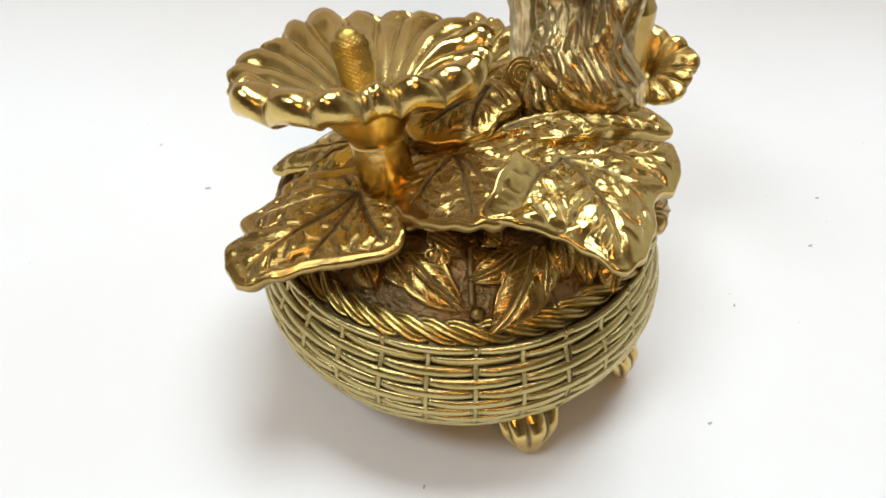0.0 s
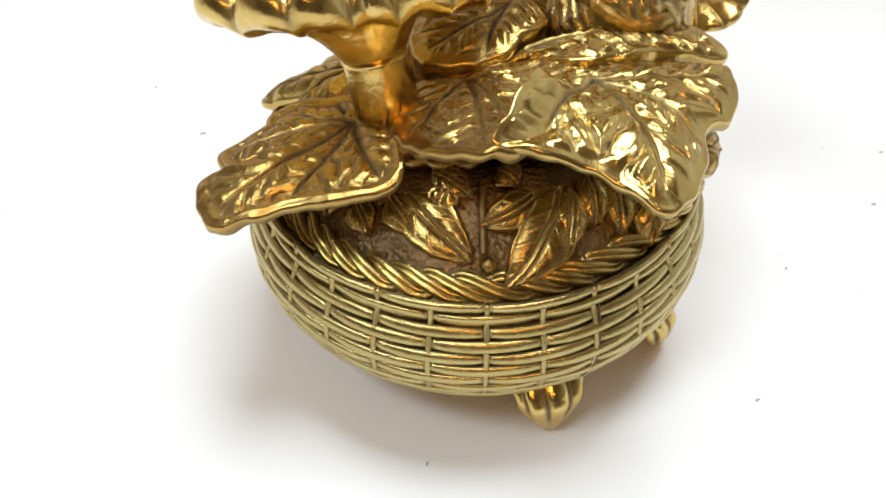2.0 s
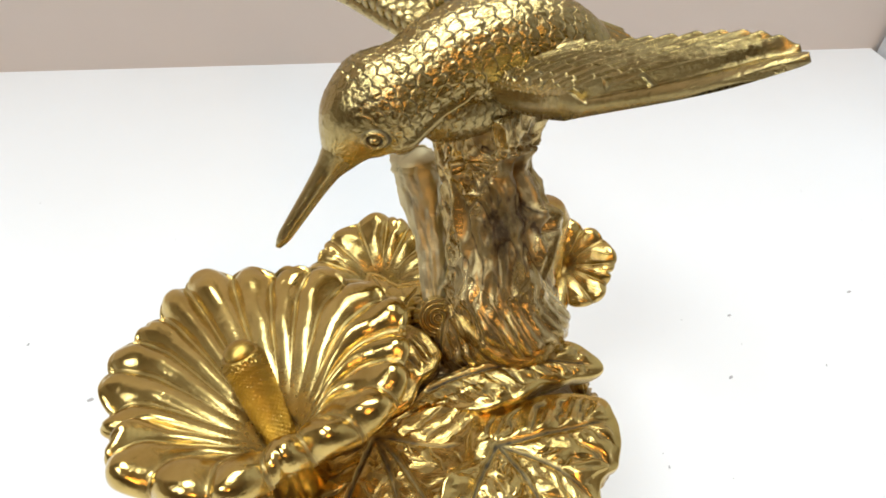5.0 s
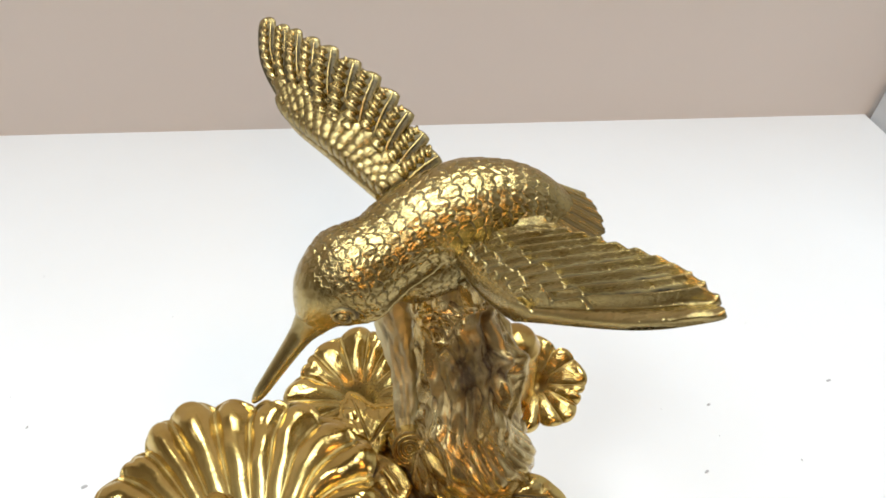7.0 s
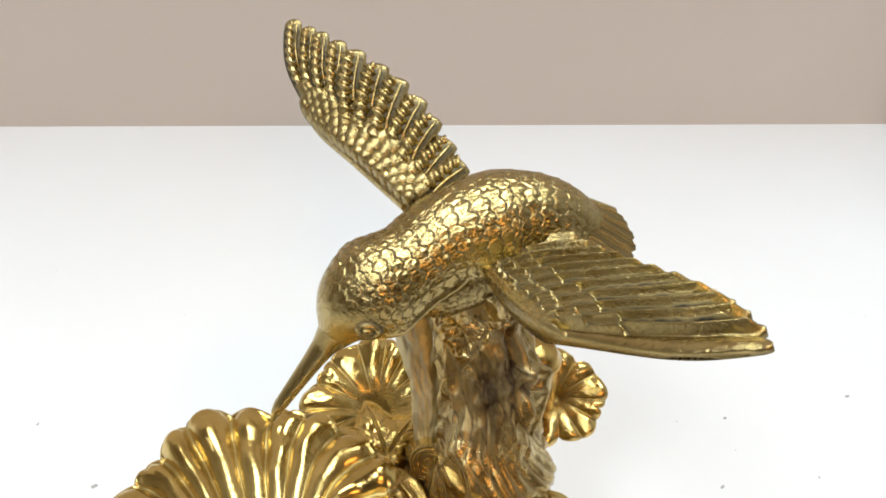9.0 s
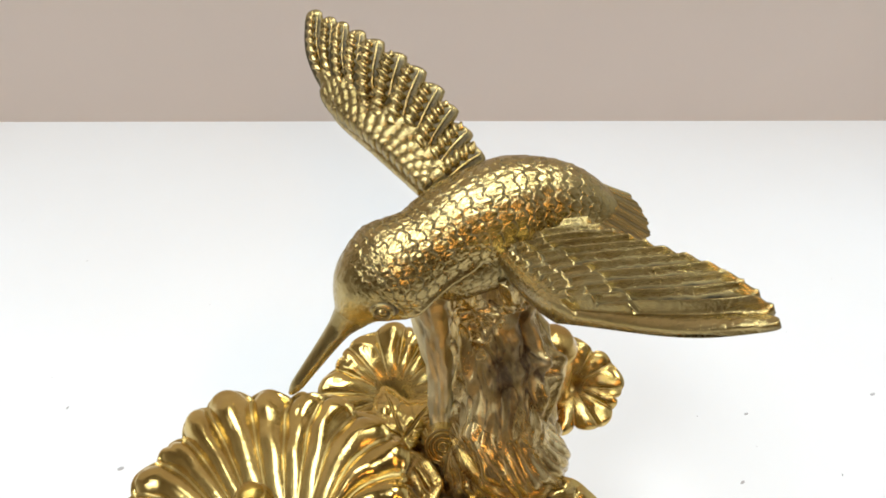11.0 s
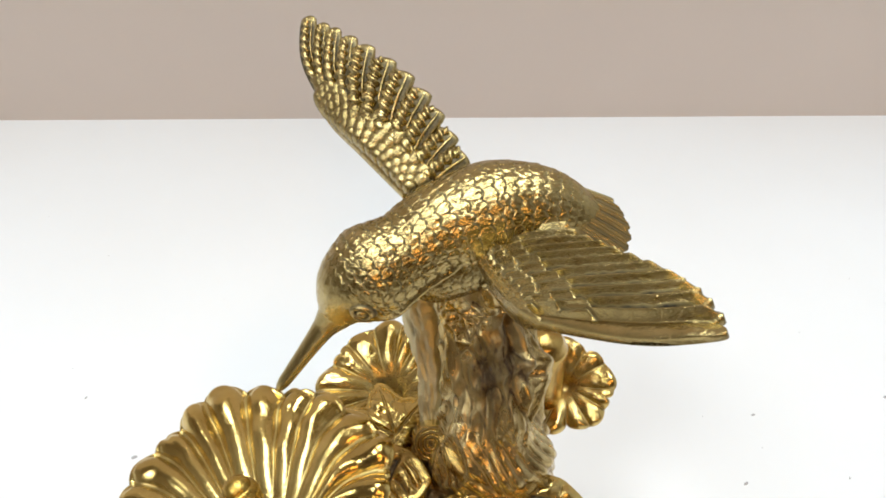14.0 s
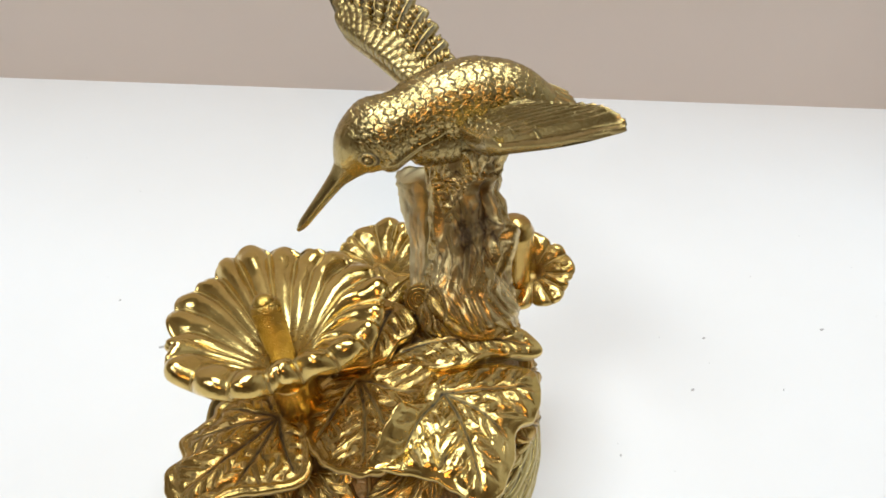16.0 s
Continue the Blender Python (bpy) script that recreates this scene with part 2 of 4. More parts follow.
def on_basket(s, angle, lift=0.0):
    """A place on the bowl: share of its profile in metres, angle in radians, metres outwards. One shoulder stands higher and fuller."""
    q = arc_at(s) + arc_normal(s) * lift
    turn = (math.degrees(angle) + 180.0) % 360.0 - 180.0
    side = max(0.0, min(1.0, (turn + 52.0) / 38.0, (105.0 - turn) / 45.0))
    full = side * side * (3 - 2 * side)
    q[0] += full * float(np.interp(q[1], [0.0450, 0.0490, 0.0540, 0.0590, 0.0640], [0.0, 0.0035, 0.0090, 0.0130, 0.0060]))
    q[1] += full * float(np.interp(q[1], [0.0450, 0.0530, 0.0600, 0.0650], [0.0, 0.0030, 0.0060, 0.0075]))
    return np.array([q[0] * math.cos(angle), q[0] * math.sin(angle), q[1]])


def bowl():
    sc = Sculpt()
    s = np.linspace(0, ARC_LEN[-1], 90)
    a = np.linspace(0, 2 * math.pi, 120, endpoint=False)
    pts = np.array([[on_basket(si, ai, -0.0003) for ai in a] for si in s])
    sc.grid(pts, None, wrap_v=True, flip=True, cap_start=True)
    return sc.build("basket", RECESS, ornament, "pale brass woven bowl with darker brass between the strands")


basket = bowl()
basket.matrix_basis = Matrix.Translation((0.0022, 0.0, 0.03)) @ pose(0, 0, 0, 0, -2.5, 0) @ Matrix.Translation((0, 0, -0.03))
STAKES, PHASE = 30, radians(-86.2)
PITCH = 2 * math.pi / STAKES
ROW_TOP, ROW_STEP, ROWS_N = arc_of_height(0.0471), 0.00300, 13


def weaver_mesh(row):
    """One strand that runs over a stake and dives under both neighbours."""
    s0 = ROW_TOP - row * ROW_STEP
    n = 25
    loops, wash = [], []
    for t in np.linspace(-1, 1, n):
        a = t * PITCH * 0.985
        over = 0.00005 + 0.00060 * (1 - abs(t) ** 3)
        slim = 1.0 - 0.20 * abs(t) ** 4
        ring, wr = [], []
        for k in range(12):
            b = 2 * math.pi * k / 12
            flat = math.copysign(abs(math.cos(b)) ** 0.8, math.cos(b))
            ring.append(on_basket(s0 + 0.00134 * slim * flat + 0.00008 * math.sin(3 * t), a, over + 0.00085 * math.sin(b)))
            # Darker on the strand's inner side and at its tucked ends.
            wr.append(0.75 * step(-math.sin(b), -0.40, 0.0) + 0.4 * step(abs(t), 0.88, 1.0))
        loops.append(ring)
        wash.append(wr)
    return np.array(loops), np.array(wash)


def weave():
    for row in range(ROWS_N):
        pts, wash = weaver_mesh(row)
        first = None
        for k in range(STAKES):
            if (k + row) % 2 == 0:
                continue
            if first is None:
                sc = Sculpt()
                sc.grid(pts, wash, wrap_v=True, cap_start=True, cap_end=True)
                first = ob = sc.build("weaver", WICKER, basket)
            else:
                ob = new("weaver", first.data)
                ob.parent = basket
            ob.rotation_euler = (0, 0, PHASE + k * PITCH)
    sc = Sculpt()
    path = np.array([on_basket(s, 0.0, 0.00062) for s in np.linspace(ROW_TOP + 0.0010, ROW_TOP - ROWS_N * ROW_STEP, 24)])
    sc.grid(tube_points(path, [0.00068] * 24, 8, up=(0, 1, 0)), 0.10 * np.ones((24, 8)), wrap_v=True, cap_start=True, cap_end=True)
    first = None
    for k in range(STAKES):
        if first is None:
            first = ob = sc.build("stake", WICKER, basket)
        else:
            ob = new("stake", first.data)
            ob.parent = basket
        ob.rotation_euler = (0, 0, PHASE + k * PITCH)


def rim_braid():
    """Three loose pairs of canes, twisted into a rope round the shoulder above the weave."""
    s_mid = arc_of_height(0.0491)
    waves = 15
    for j in range(3):
        a = np.linspace(0, 2 * math.pi, 420, endpoint=False)
        ph = waves * a + 2 * math.pi * j / 3 + 0.25 * np.sin(3 * a + j)
        for twin in (-0.55, 0.55):
            sc = Sculpt()
            path = np.array([on_basket(s_mid + 0.0021 * math.sin(p) + 0.0003 * math.sin(2 * p) + twin * 0.00110 * (1 - 0.25 * math.cos(p)), ai, 0.0006 - 0.0010 * math.cos(p) - 0.0002 * abs(twin))
                             for ai, p in zip(a, ph)])
            tan = np.roll(path, -1, axis=0) - np.roll(path, 1, axis=0)
            tan /= np.linalg.norm(tan, axis=1, keepdims=True)
            out = path * np.array([1, 1, 0])
            out /= np.linalg.norm(out, axis=1, keepdims=True)
            out = out + np.array([0, 0, 0.8])
            side = np.cross(tan, out)
            side /= np.linalg.norm(side, axis=1, keepdims=True)
            top = np.cross(side, tan)
            b = np.linspace(0, 2 * math.pi, 8, endpoint=False)
            pts = path[:, None, :] + 0.00082 * (np.cos(b)[None, :, None] * side[:, None, :] + np.sin(b)[None, :, None] * top[:, None, :])
            # Canes go darker on the inner side and where they dive under.
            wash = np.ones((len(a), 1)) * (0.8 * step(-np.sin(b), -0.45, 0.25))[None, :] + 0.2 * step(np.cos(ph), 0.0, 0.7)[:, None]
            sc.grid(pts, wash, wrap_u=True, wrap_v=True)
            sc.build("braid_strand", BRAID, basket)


def foot(angle, spread=0.0512):
    """A curled leaf toe under the bowl, ridged like a paw."""
    sc = Sculpt()
    nu, nv = 26, 72
    u = np.linspace(0, 1, nu)
    ax = np.array([math.cos(angle), math.sin(angle), 0])
    tg = np.array([-math.sin(angle), math.cos(angle), 0])
    wide = np.interp(u, [0, 0.06, 0.3, 0.6, 0.85, 1], [0.0012, 0.0024, 0.0050, 0.0076, 0.0082, 0.0070])
    deep = np.interp(u, [0, 0.06, 0.3, 0.6, 0.85, 1], [0.0010, 0.0018, 0.0034, 0.0048, 0.0050, 0.0040])
    high = 0.0175 * u
    push = np.interp(u, [0, 0.3, 0.7, 1], [0.0030, 0.0020, 0.0002, -0.0040])
    b = np.linspace(0, 2 * math.pi, nv, endpoint=False)
    lobes = 0.92 + 0.24 * np.abs(np.cos(4.0 * b)) ** 0.8 * np.minimum(1, 4 * u)[:, None]
    pts = ((spread + push)[:, None, None] * ax + high[:, None, None] * np.array([0, 0, 1]) +
           (wide[:, None] * lobes * np.sin(b)[None, :])[..., None] * tg + (deep[:, None] * lobes * np.cos(b)[None, :])[..., None] * ax)
    wash = 0.9 * step(0.13 - 0.13 * np.abs(np.cos(4.0 * b))[None, :] * np.ones((nu, 1)), 0.07, 0.12) * step(u, 0.2, 0.5)[:, None]
    sc.grid(pts, wash, wrap_v=True, cap_start=True, cap_end=True)
    return sc.build("foot", GOLD, ornament, "curled polished brass leaf foot")


weave()
rim_braid()
for deg in (-63.8, 68.0, 158.0):
    foot(radians(deg))
foot(radians(-21.0), 0.0550)


# --- leaves
def lobed_leaf(name, base, lobes, up, thick=0.0024, scallop=(9, 0.05), dome=0.0015, back=0.004, droop=0.002, label="", nr=52, na=440, mat=None, grow=1.0, antique=0.0, vein_gap=0.0044, vein_ink=1.0, pillows=0.00024, web=0.84):
    """A broad leaf: veins run from base to the tips of the lobes, given as (tip, half-angle in degrees)."""
    base, up = np.array(base), unit(up)
    tips = [np.array(t) for t, _ in lobes]
    e1 = tips[0] - base
    e1 = unit(e1 - up * e1.dot(up))
    e2 = np.cross(up, e1)
    polar = []
    for t, half in [(base + (np.array(q) - base) * grow, h) for q, h in lobes]:
        d = t - base
        polar.append((math.atan2(d.dot(e2), d.dot(e1)), math.hypot(d.dot(e1), d.dot(e2)), d.dot(up), radians(half)))
    ang = np.linspace(-math.pi, math.pi, na, endpoint=False)
    gap = [np.abs((ang - p[0] + math.pi) % (2 * math.pi) - math.pi) for p in polar]
    turns = sorted((p[0] % (2 * math.pi), p[1]) for p in polar)
    corners = []
    for k, (a0, r0) in enumerate(turns):
        a1, r1 = turns[(k + 1) % len(turns)]
        wide = (a1 - a0) % (2 * math.pi)
        corners.append((a0, r0))
        if wide < 1.95:
            corners.append((a0 + 0.5 * wide, max(back, web * min(r0, r1) * (1 - 0.18 * max(0.0, wide - 0.8)))))
        else:
            corners += [(a0 + 0.55, max(back, 0.66 * r0)), (a0 + 1.1, max(back, 0.34 * r0)), (a0 + 0.5 * wide, back), (a1 - 1.1, max(back, 0.34 * r1)), (a1 - 0.55, max(back, 0.66 * r1))]
    around, radius = [], []
    for (a0, r0), (a1, r1) in zip(corners, corners[1:] + corners[:1]):
        wide = (a1 - a0) % (2 * math.pi)
        for k in np.linspace(0, 1, 24, endpoint=False):
            chord = (1 - k) * r0 * np.array([1, 0]) + k * r1 * np.array([math.cos(wide), math.sin(wide)])
            around.append(a0 + math.atan2(chord[1], chord[0]))
            radius.append(np.linalg.norm(chord) * (1 + 0.07 * math.sin(math.pi * k)))
    order = np.argsort(np.array(around) % (2 * math.pi))
    reach = np.interp(ang % (2 * math.pi), (np.array(around) % (2 * math.pi))[order], np.array(radius)[order], period=2 * math.pi)
    kernel = np.array([1, 2, 3, 4, 5, 4, 3, 2, 1]) / 25.0
    reach = np.convolve(np.concatenate([reach[-4:], reach, reach[:4]]), kernel, "valid")
    reach = reach * (1 + scallop[1] * np.abs(np.sin(scallop[0] * ang + 0.8 * np.sin(2 * ang))) ** 0.7 - scallop[1] * 0.5)
    weight = np.array([np.exp(-(g / (1.1 * p[3])) ** 2) + 1e-4 for g, p in zip(gap, polar)])
    lift_at = (weight * np.array([p[2] / p[1] ** 2 for p in polar])[:, None]).sum(0) / weight.sum(0)
    rho = np.linspace(0.0, 1.0, nr)
    R = rho[:, None] * reach[None, :]
    X, Y = R * np.cos(ang), R * np.sin(ang)
    H = R ** 2 * lift_at[None, :] + dome * (1 - rho ** 2)[:, None] - droop * (rho ** 6)[:, None]
    groove = np.zeros_like(R)
    rib = np.zeros_like(R)
    pillow = np.zeros_like(R)
    for a0, length, lift, half in polar:
        along = X * math.cos(a0) + Y * math.sin(a0)
        across = -X * math.sin(a0) + Y * math.cos(a0)
        on = step(along, -0.001, 0.002) * step(length * 0.98 - along, 0, 0.004)
        half = half * 1.25
        near = np.exp(-(across / (0.00040 * (1.2 - 0.6 * along / length))) ** 2) * on
        groove = np.maximum(groove, near)
        veins = along - 0.85 * np.abs(across)
        w = np.abs(((veins / vein_gap + 0.25 * np.sin(across * 700)) % 1.0) - 0.5) * 2
        sector = np.exp(-((np.abs(np.arctan2(across, along + 1e-6))) / (1.2 * half)) ** 4) * step(np.abs(across), 0.0004, 0.002)
        pillow = np.maximum(pillow, (1 - (1 - w) ** 2) * sector * on * step(np.abs(across), 0.0003, 0.003))
        rib = np.maximum(rib, np.clip(1.0 - 3.6 * w, 0, 1) * sector * on * step(0.9 * half * along - np.abs(across), -0.002, 0.004))
    crumple = smooth_noise(np.stack([X * 240, Y * 240, 0 * X + base[0] * 900], axis=-1), 1.0)
    patch = smooth_noise(np.stack([X * 420, Y * 420, 0 * X + base[1] * 900], axis=-1), 1.0, 7.0)
    H = H - 0.0008 * groove - 0.00035 * rib + pillows * pillow * (1 - rho[:, None] ** 8) + 0.00075 * crumple * step(rho, 0.1, 0.4)[:, None]
    wash = vein_ink * np.maximum(0.95 * groove, 0.72 * rib * (rho[:, None] < 0.93)) + antique * (0.6 + 0.8 * crumple) + 0.30 * step(patch, 0.0, 0.5) * (1 - rho ** 4)[:, None]
    place = lambda x, y, h: base + x[..., None] * e1 + y[..., None] * e2 + h[..., None] * up
    top = place(X, Y, H)
    rim = []
    for k in np.linspace(0.15, math.pi, 8):
        bulge = 1 + 0.5 * thick / np.maximum(reach, 1e-4) * math.sin(k)
        rim.append(place(X[-1] * bulge, Y[-1] * bulge, H[-1] - thick * 0.5 * (1 - math.cos(k))))
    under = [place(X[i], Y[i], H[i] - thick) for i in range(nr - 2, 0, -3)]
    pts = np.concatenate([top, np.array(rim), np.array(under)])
    # The underside gets an even darker tone.
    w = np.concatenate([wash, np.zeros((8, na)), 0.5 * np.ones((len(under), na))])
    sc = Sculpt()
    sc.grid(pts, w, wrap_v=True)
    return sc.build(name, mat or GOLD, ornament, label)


def closed_curve(points, n):
    p = np.asarray(points, dtype=float)
    p = np.vstack([p[-1:], p, p[:2]])
    rows = []
    for i in range(len(p) - 3):
        a, b, c, d = p[i:i + 4]
        t = np.linspace(0, 1, n, endpoint=False)[:, None]
        rows.append(0.5 * (2 * b + (c - a) * t + (2 * a - 5 * b + 4 * c - d) * t ** 2 + (3 * b - a - 3 * c + d) * t ** 3))
    return np.concatenate(rows)


def cast_leaf(label, centre, outline, hub, ends, mat, swell=2.0, gap=0.0046, pillow=0.0007, dull=0.1, uneven=0.0006, ink=1.0, lip=0.0):
    """A thick cast leaf. outline rows: x, y, height and thickness of its edge; veins run from the hub to the given ends."""
    edge = closed_curve(outline, 30)
    c = np.array(centre)
    nr = 64
    away = edge[:, :2] - c[:2]
    wave = smooth_noise(np.stack([edge[:, 0] * 210, edge[:, 1] * 210, 0 * edge[:, 0] + 70 * c[0]], axis=-1), 1.0, 4.0)
    edge[:, :2] += away / np.linalg.norm(away, axis=1, keepdims=True) * (0.0011 * wave)[:, None]
    edge[:, 2] += 0.0009 * np.roll(wave, 9)
    edge[:, 3] *= 1 + 0.35 * np.roll(wave, 20)
    rho = np.linspace(0, 1, nr) ** 0.85
    X = c[0] + rho[:, None] * (edge[:, 0] - c[0])[None, :]
    Y = c[1] + rho[:, None] * (edge[:, 1] - c[1])[None, :]
    H = c[2] + (edge[:, 2] - c[2])[None, :] * (rho ** swell)[:, None]
    span = np.hypot(edge[:, 0] - c[0], edge[:, 1] - c[1])
    rim = (1 - rho)[:, None] * span[None, :]
    best = np.full(X.shape, 9.0)
    along_best, across_best = np.zeros_like(X), np.ones_like(X)
    groove = np.zeros_like(X)
    for k, end in enumerate(ends):
        d = np.array(end) - np.array(hub)
        length = np.linalg.norm(d)
        d /= length
        along = (X - hub[0]) * d[0] + (Y - hub[1]) * d[1]
        across = -(X - hub[0]) * d[1] + (Y - hub[1]) * d[0]
        share = np.clip(along / length, 0, 1)
        across = across - 0.10 * length * math.sin(2.1 * k + 1.0) * share * (1 - share) * 2
        on = step(along, -0.0012, 0.0006) * step(length - along, -0.0005, 0.004)
        groove = np.maximum(groove, np.exp(-(across / (0.00058 - 0.00030 * share)) ** 2) * on)
        score = np.arctan2(np.abs(across), along + 0.002)
        near = score < best
        best = np.where(near, score, best)
        along_best, across_best = np.where(near, along, along_best), np.where(near, across, across_best)
    wob = smooth_noise(np.stack([X * 300, Y * 300, 0 * X + 40 * c[0]], axis=-1), 1.0, 2.0)
    big = smooth_noise(np.stack([X * 130, Y * 130, 0 * X + 90 * c[1]], axis=-1), 1.0, 5.0)
    q = (along_best - 0.8 * np.abs(across_best)) / gap + 0.35 * wob + 0.3 * (across_best > 0)
    w = np.abs(q % 1.0 - 0.5) * 2
    inside = step(rim, 0.0006, 0.0030) * step(np.abs(across_best), 0.0003, 0.0022)
    rib = np.exp(-(w / 0.08) ** 2) * inside
    streak = smooth_noise(np.stack([(along_best - 0.8 * np.abs(across_best)) * 950, across_best * 160, 0 * X], axis=-1), 1.0, 17.0) * inside
    H = H + pillow * (1 - (1 - w) ** 2) * inside - 0.00075 * groove - 0.00028 * rib + 0.00022 * streak + uneven * (0.25 * wob + 1.3 * big) * step(rim, 0.0, 0.004) * step(rho, 0.02, 0.2)[:, None]
    H = H + lip * (np.exp(-((rim - 0.0006) / 0.0008) ** 2) - 0.8 * np.exp(-((rim - 0.0026) / 0.0010) ** 2))
    blot = step(smooth_noise(np.stack([X * 420, Y * 420, 0 * X], axis=-1), 1.0, 11.0), 0.0, 0.5)
    wash = ink * np.maximum(0.95 * groove, 0.62 * rib) + dull * (0.7 + 0.5 * wob) + 0.40 * step(-streak, 0.12, 0.5) + 0.32 * blot * step(rim, 0.001, 0.006) + lip * 500 * np.exp(-((rim - 0.0024) / 0.0006) ** 2)
    out = np.stack([edge[:, 0] - c[0], edge[:, 1] - c[1]], axis=1) / span[:, None]
    rows, shade = [np.stack([X[i], Y[i], H[i]], axis=1) for i in range(nr)], [wash[i] for i in range(nr)]
    thick = edge[:, 3]
    r = np.minimum(0.45 * thick, 0.0010)
    chip = 0.10 * smooth_noise(np.stack([edge[:, 0] * 500, edge[:, 1] * 500, 0 * thick], axis=-1), 1.0, 8.0)
    # The edge darkens downwards; the underside is darkest.
    for k in (0.4, 0.8, 1.2, 1.57):
        rows.append(np.stack([edge[:, 0] + out[:, 0] * r * math.sin(k), edge[:, 1] + out[:, 1] * r * math.sin(k), H[-1] - r * (1 - math.cos(k))], axis=1))
        shade.append(0.05 + 0 * thick)
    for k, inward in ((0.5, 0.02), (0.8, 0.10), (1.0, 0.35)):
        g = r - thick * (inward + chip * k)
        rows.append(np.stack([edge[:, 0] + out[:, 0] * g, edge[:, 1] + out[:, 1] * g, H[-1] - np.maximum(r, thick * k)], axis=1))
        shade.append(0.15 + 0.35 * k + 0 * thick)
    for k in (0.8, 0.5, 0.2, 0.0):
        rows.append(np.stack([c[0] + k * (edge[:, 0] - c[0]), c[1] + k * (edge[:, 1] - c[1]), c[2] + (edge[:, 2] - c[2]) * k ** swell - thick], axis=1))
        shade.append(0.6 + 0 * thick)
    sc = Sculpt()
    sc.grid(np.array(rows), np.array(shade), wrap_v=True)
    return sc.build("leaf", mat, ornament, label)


cast_leaf("bright polished brass leaf with three lobes and a curled side", (0.0260, -0.0290, 0.0808),
          [(0.0215, -0.0105, 0.0775, 0.004), (0.0345, -0.0070, 0.0770, 0.004), (0.0450, -0.0070, 0.0778, 0.004), (0.0506, -0.0118, 0.0798, 0.003), (0.0510, -0.0185, 0.0784, 0.003),
           (0.0490, -0.0245, 0.0770, 0.003), (0.0436, -0.0278, 0.0770, 0.003), (0.0424, -0.0345, 0.0765, 0.003), (0.0395, -0.0425, 0.0758, 0.003), (0.0332, -0.0499, 0.0752, 0.0022), (0.0263, -0.0468, 0.0772, 0.0022),
           (0.0198, -0.0445, 0.0792, 0.0024), (0.0120, -0.0440, 0.0815, 0.0026), (0.0042, -0.0433, 0.0820, 0.003), (0.0060, -0.0392, 0.0848, 0.005), (0.0085, -0.0330, 0.0868, 0.007),
           (0.0112, -0.0272, 0.0870, 0.008), (0.0150, -0.0228, 0.0822, 0.006)],
          (0.0235, -0.0185), [(0.0330, -0.0485), (0.0500, -0.0155), (0.0120, -0.0395), (0.0420, -0.0330)], GOLD, swell=2.6, gap=0.0058, pillow=0.0008, dull=0.03, ink=0.95, uneven=0.0005)
cast_leaf("brown-gold brass leaf with cut veins and wavy edge", (-0.0330, -0.0260, 0.0655),
          [(-0.0135, -0.0345, 0.0702, 0.0025), (-0.0150, -0.0400, 0.0682, 0.003), (-0.0262, -0.0413, 0.0647, 0.003), (-0.0338, -0.0414, 0.0628, 0.003), (-0.0408, -0.0426, 0.0606, 0.003),
           (-0.0497, -0.0432, 0.0578, 0.003), (-0.0546, -0.0335, 0.0582, 0.003), (-0.0516, -0.0286, 0.0592, 0.003), (-0.0537, -0.0218, 0.0582, 0.003), (-0.0458, -0.0166, 0.0612, 0.003),
           (-0.0445, -0.0120, 0.0622, 0.003), (-0.0350, -0.0095, 0.0650, 0.003), (-0.0230, -0.0110, 0.0668, 0.003), (-0.0160, -0.0220, 0.0690, 0.003)],
          (-0.0250, -0.0185), [(-0.0500, -0.0405), (-0.0515, -0.0235), (-0.0168, -0.0385), (-0.0350, -0.0405), (-0.0420, -0.0140)], RELIEF, gap=0.0050, pillow=0.0006, dull=0.05, ink=0.95, lip=0.0005, uneven=0.0004)
cast_leaf("dark brown-gold brass leaf with a straight thick edge", (0.0000, -0.0220, 0.0748),
          [(-0.0135, -0.0318, 0.0722, 0.0035), (-0.0090, -0.0385, 0.0760, 0.0032), (-0.0040, -0.0422, 0.0788, 0.003), (0.0030, -0.0447, 0.0815, 0.003), (0.0085, -0.0420, 0.0808, 0.004),
           (0.0120, -0.0300, 0.0798, 0.004), (0.0205, -0.0180, 0.0786, 0.004), (0.0190, -0.0040, 0.0755, 0.004), (0.0050, -0.0030, 0.0730, 0.004), (-0.0100, -0.0060, 0.0700, 0.004),
           (-0.0165, -0.0170, 0.0690, 0.004), (-0.0150, -0.0250, 0.0700, 0.004)],
          (-0.0020, -0.0090), [(0.0015, -0.0420), (-0.0125, -0.0300), (0.0175, -0.0160), (0.0090, -0.0350)], RELIEF, swell=1.6, gap=0.0048, pillow=0.0005, dull=0.08, ink=0.7, uneven=0.0005)
cast_leaf("long polished brass leaf beside the stump", (0.0320, 0.0000, 0.0796),
          [(0.0060, -0.0046, 0.0735, 0.004), (0.0126, -0.0035, 0.0748, 0.005), (0.0223, -0.0076, 0.0778, 0.007), (0.0303, -0.0062, 0.0790, 0.008), (0.0372, -0.0033, 0.0790, 0.008),
           (0.0446, -0.0020, 0.0778, 0.004), (0.0534, 0.0008, 0.0758, 0.003), (0.0505, 0.0062, 0.0776, 0.003), (0.0440, 0.0085, 0.0785, 0.003), (0.0340, 0.0075, 0.0787, 0.003),
           (0.0223, 0.0045, 0.0776, 0.003), (0.0129, 0.0020, 0.0755, 0.003)],
          (0.0110, 0.0000), [(0.0525, 0.0018)], GOLD, gap=0.0050, pillow=0.0008, dull=0.15)
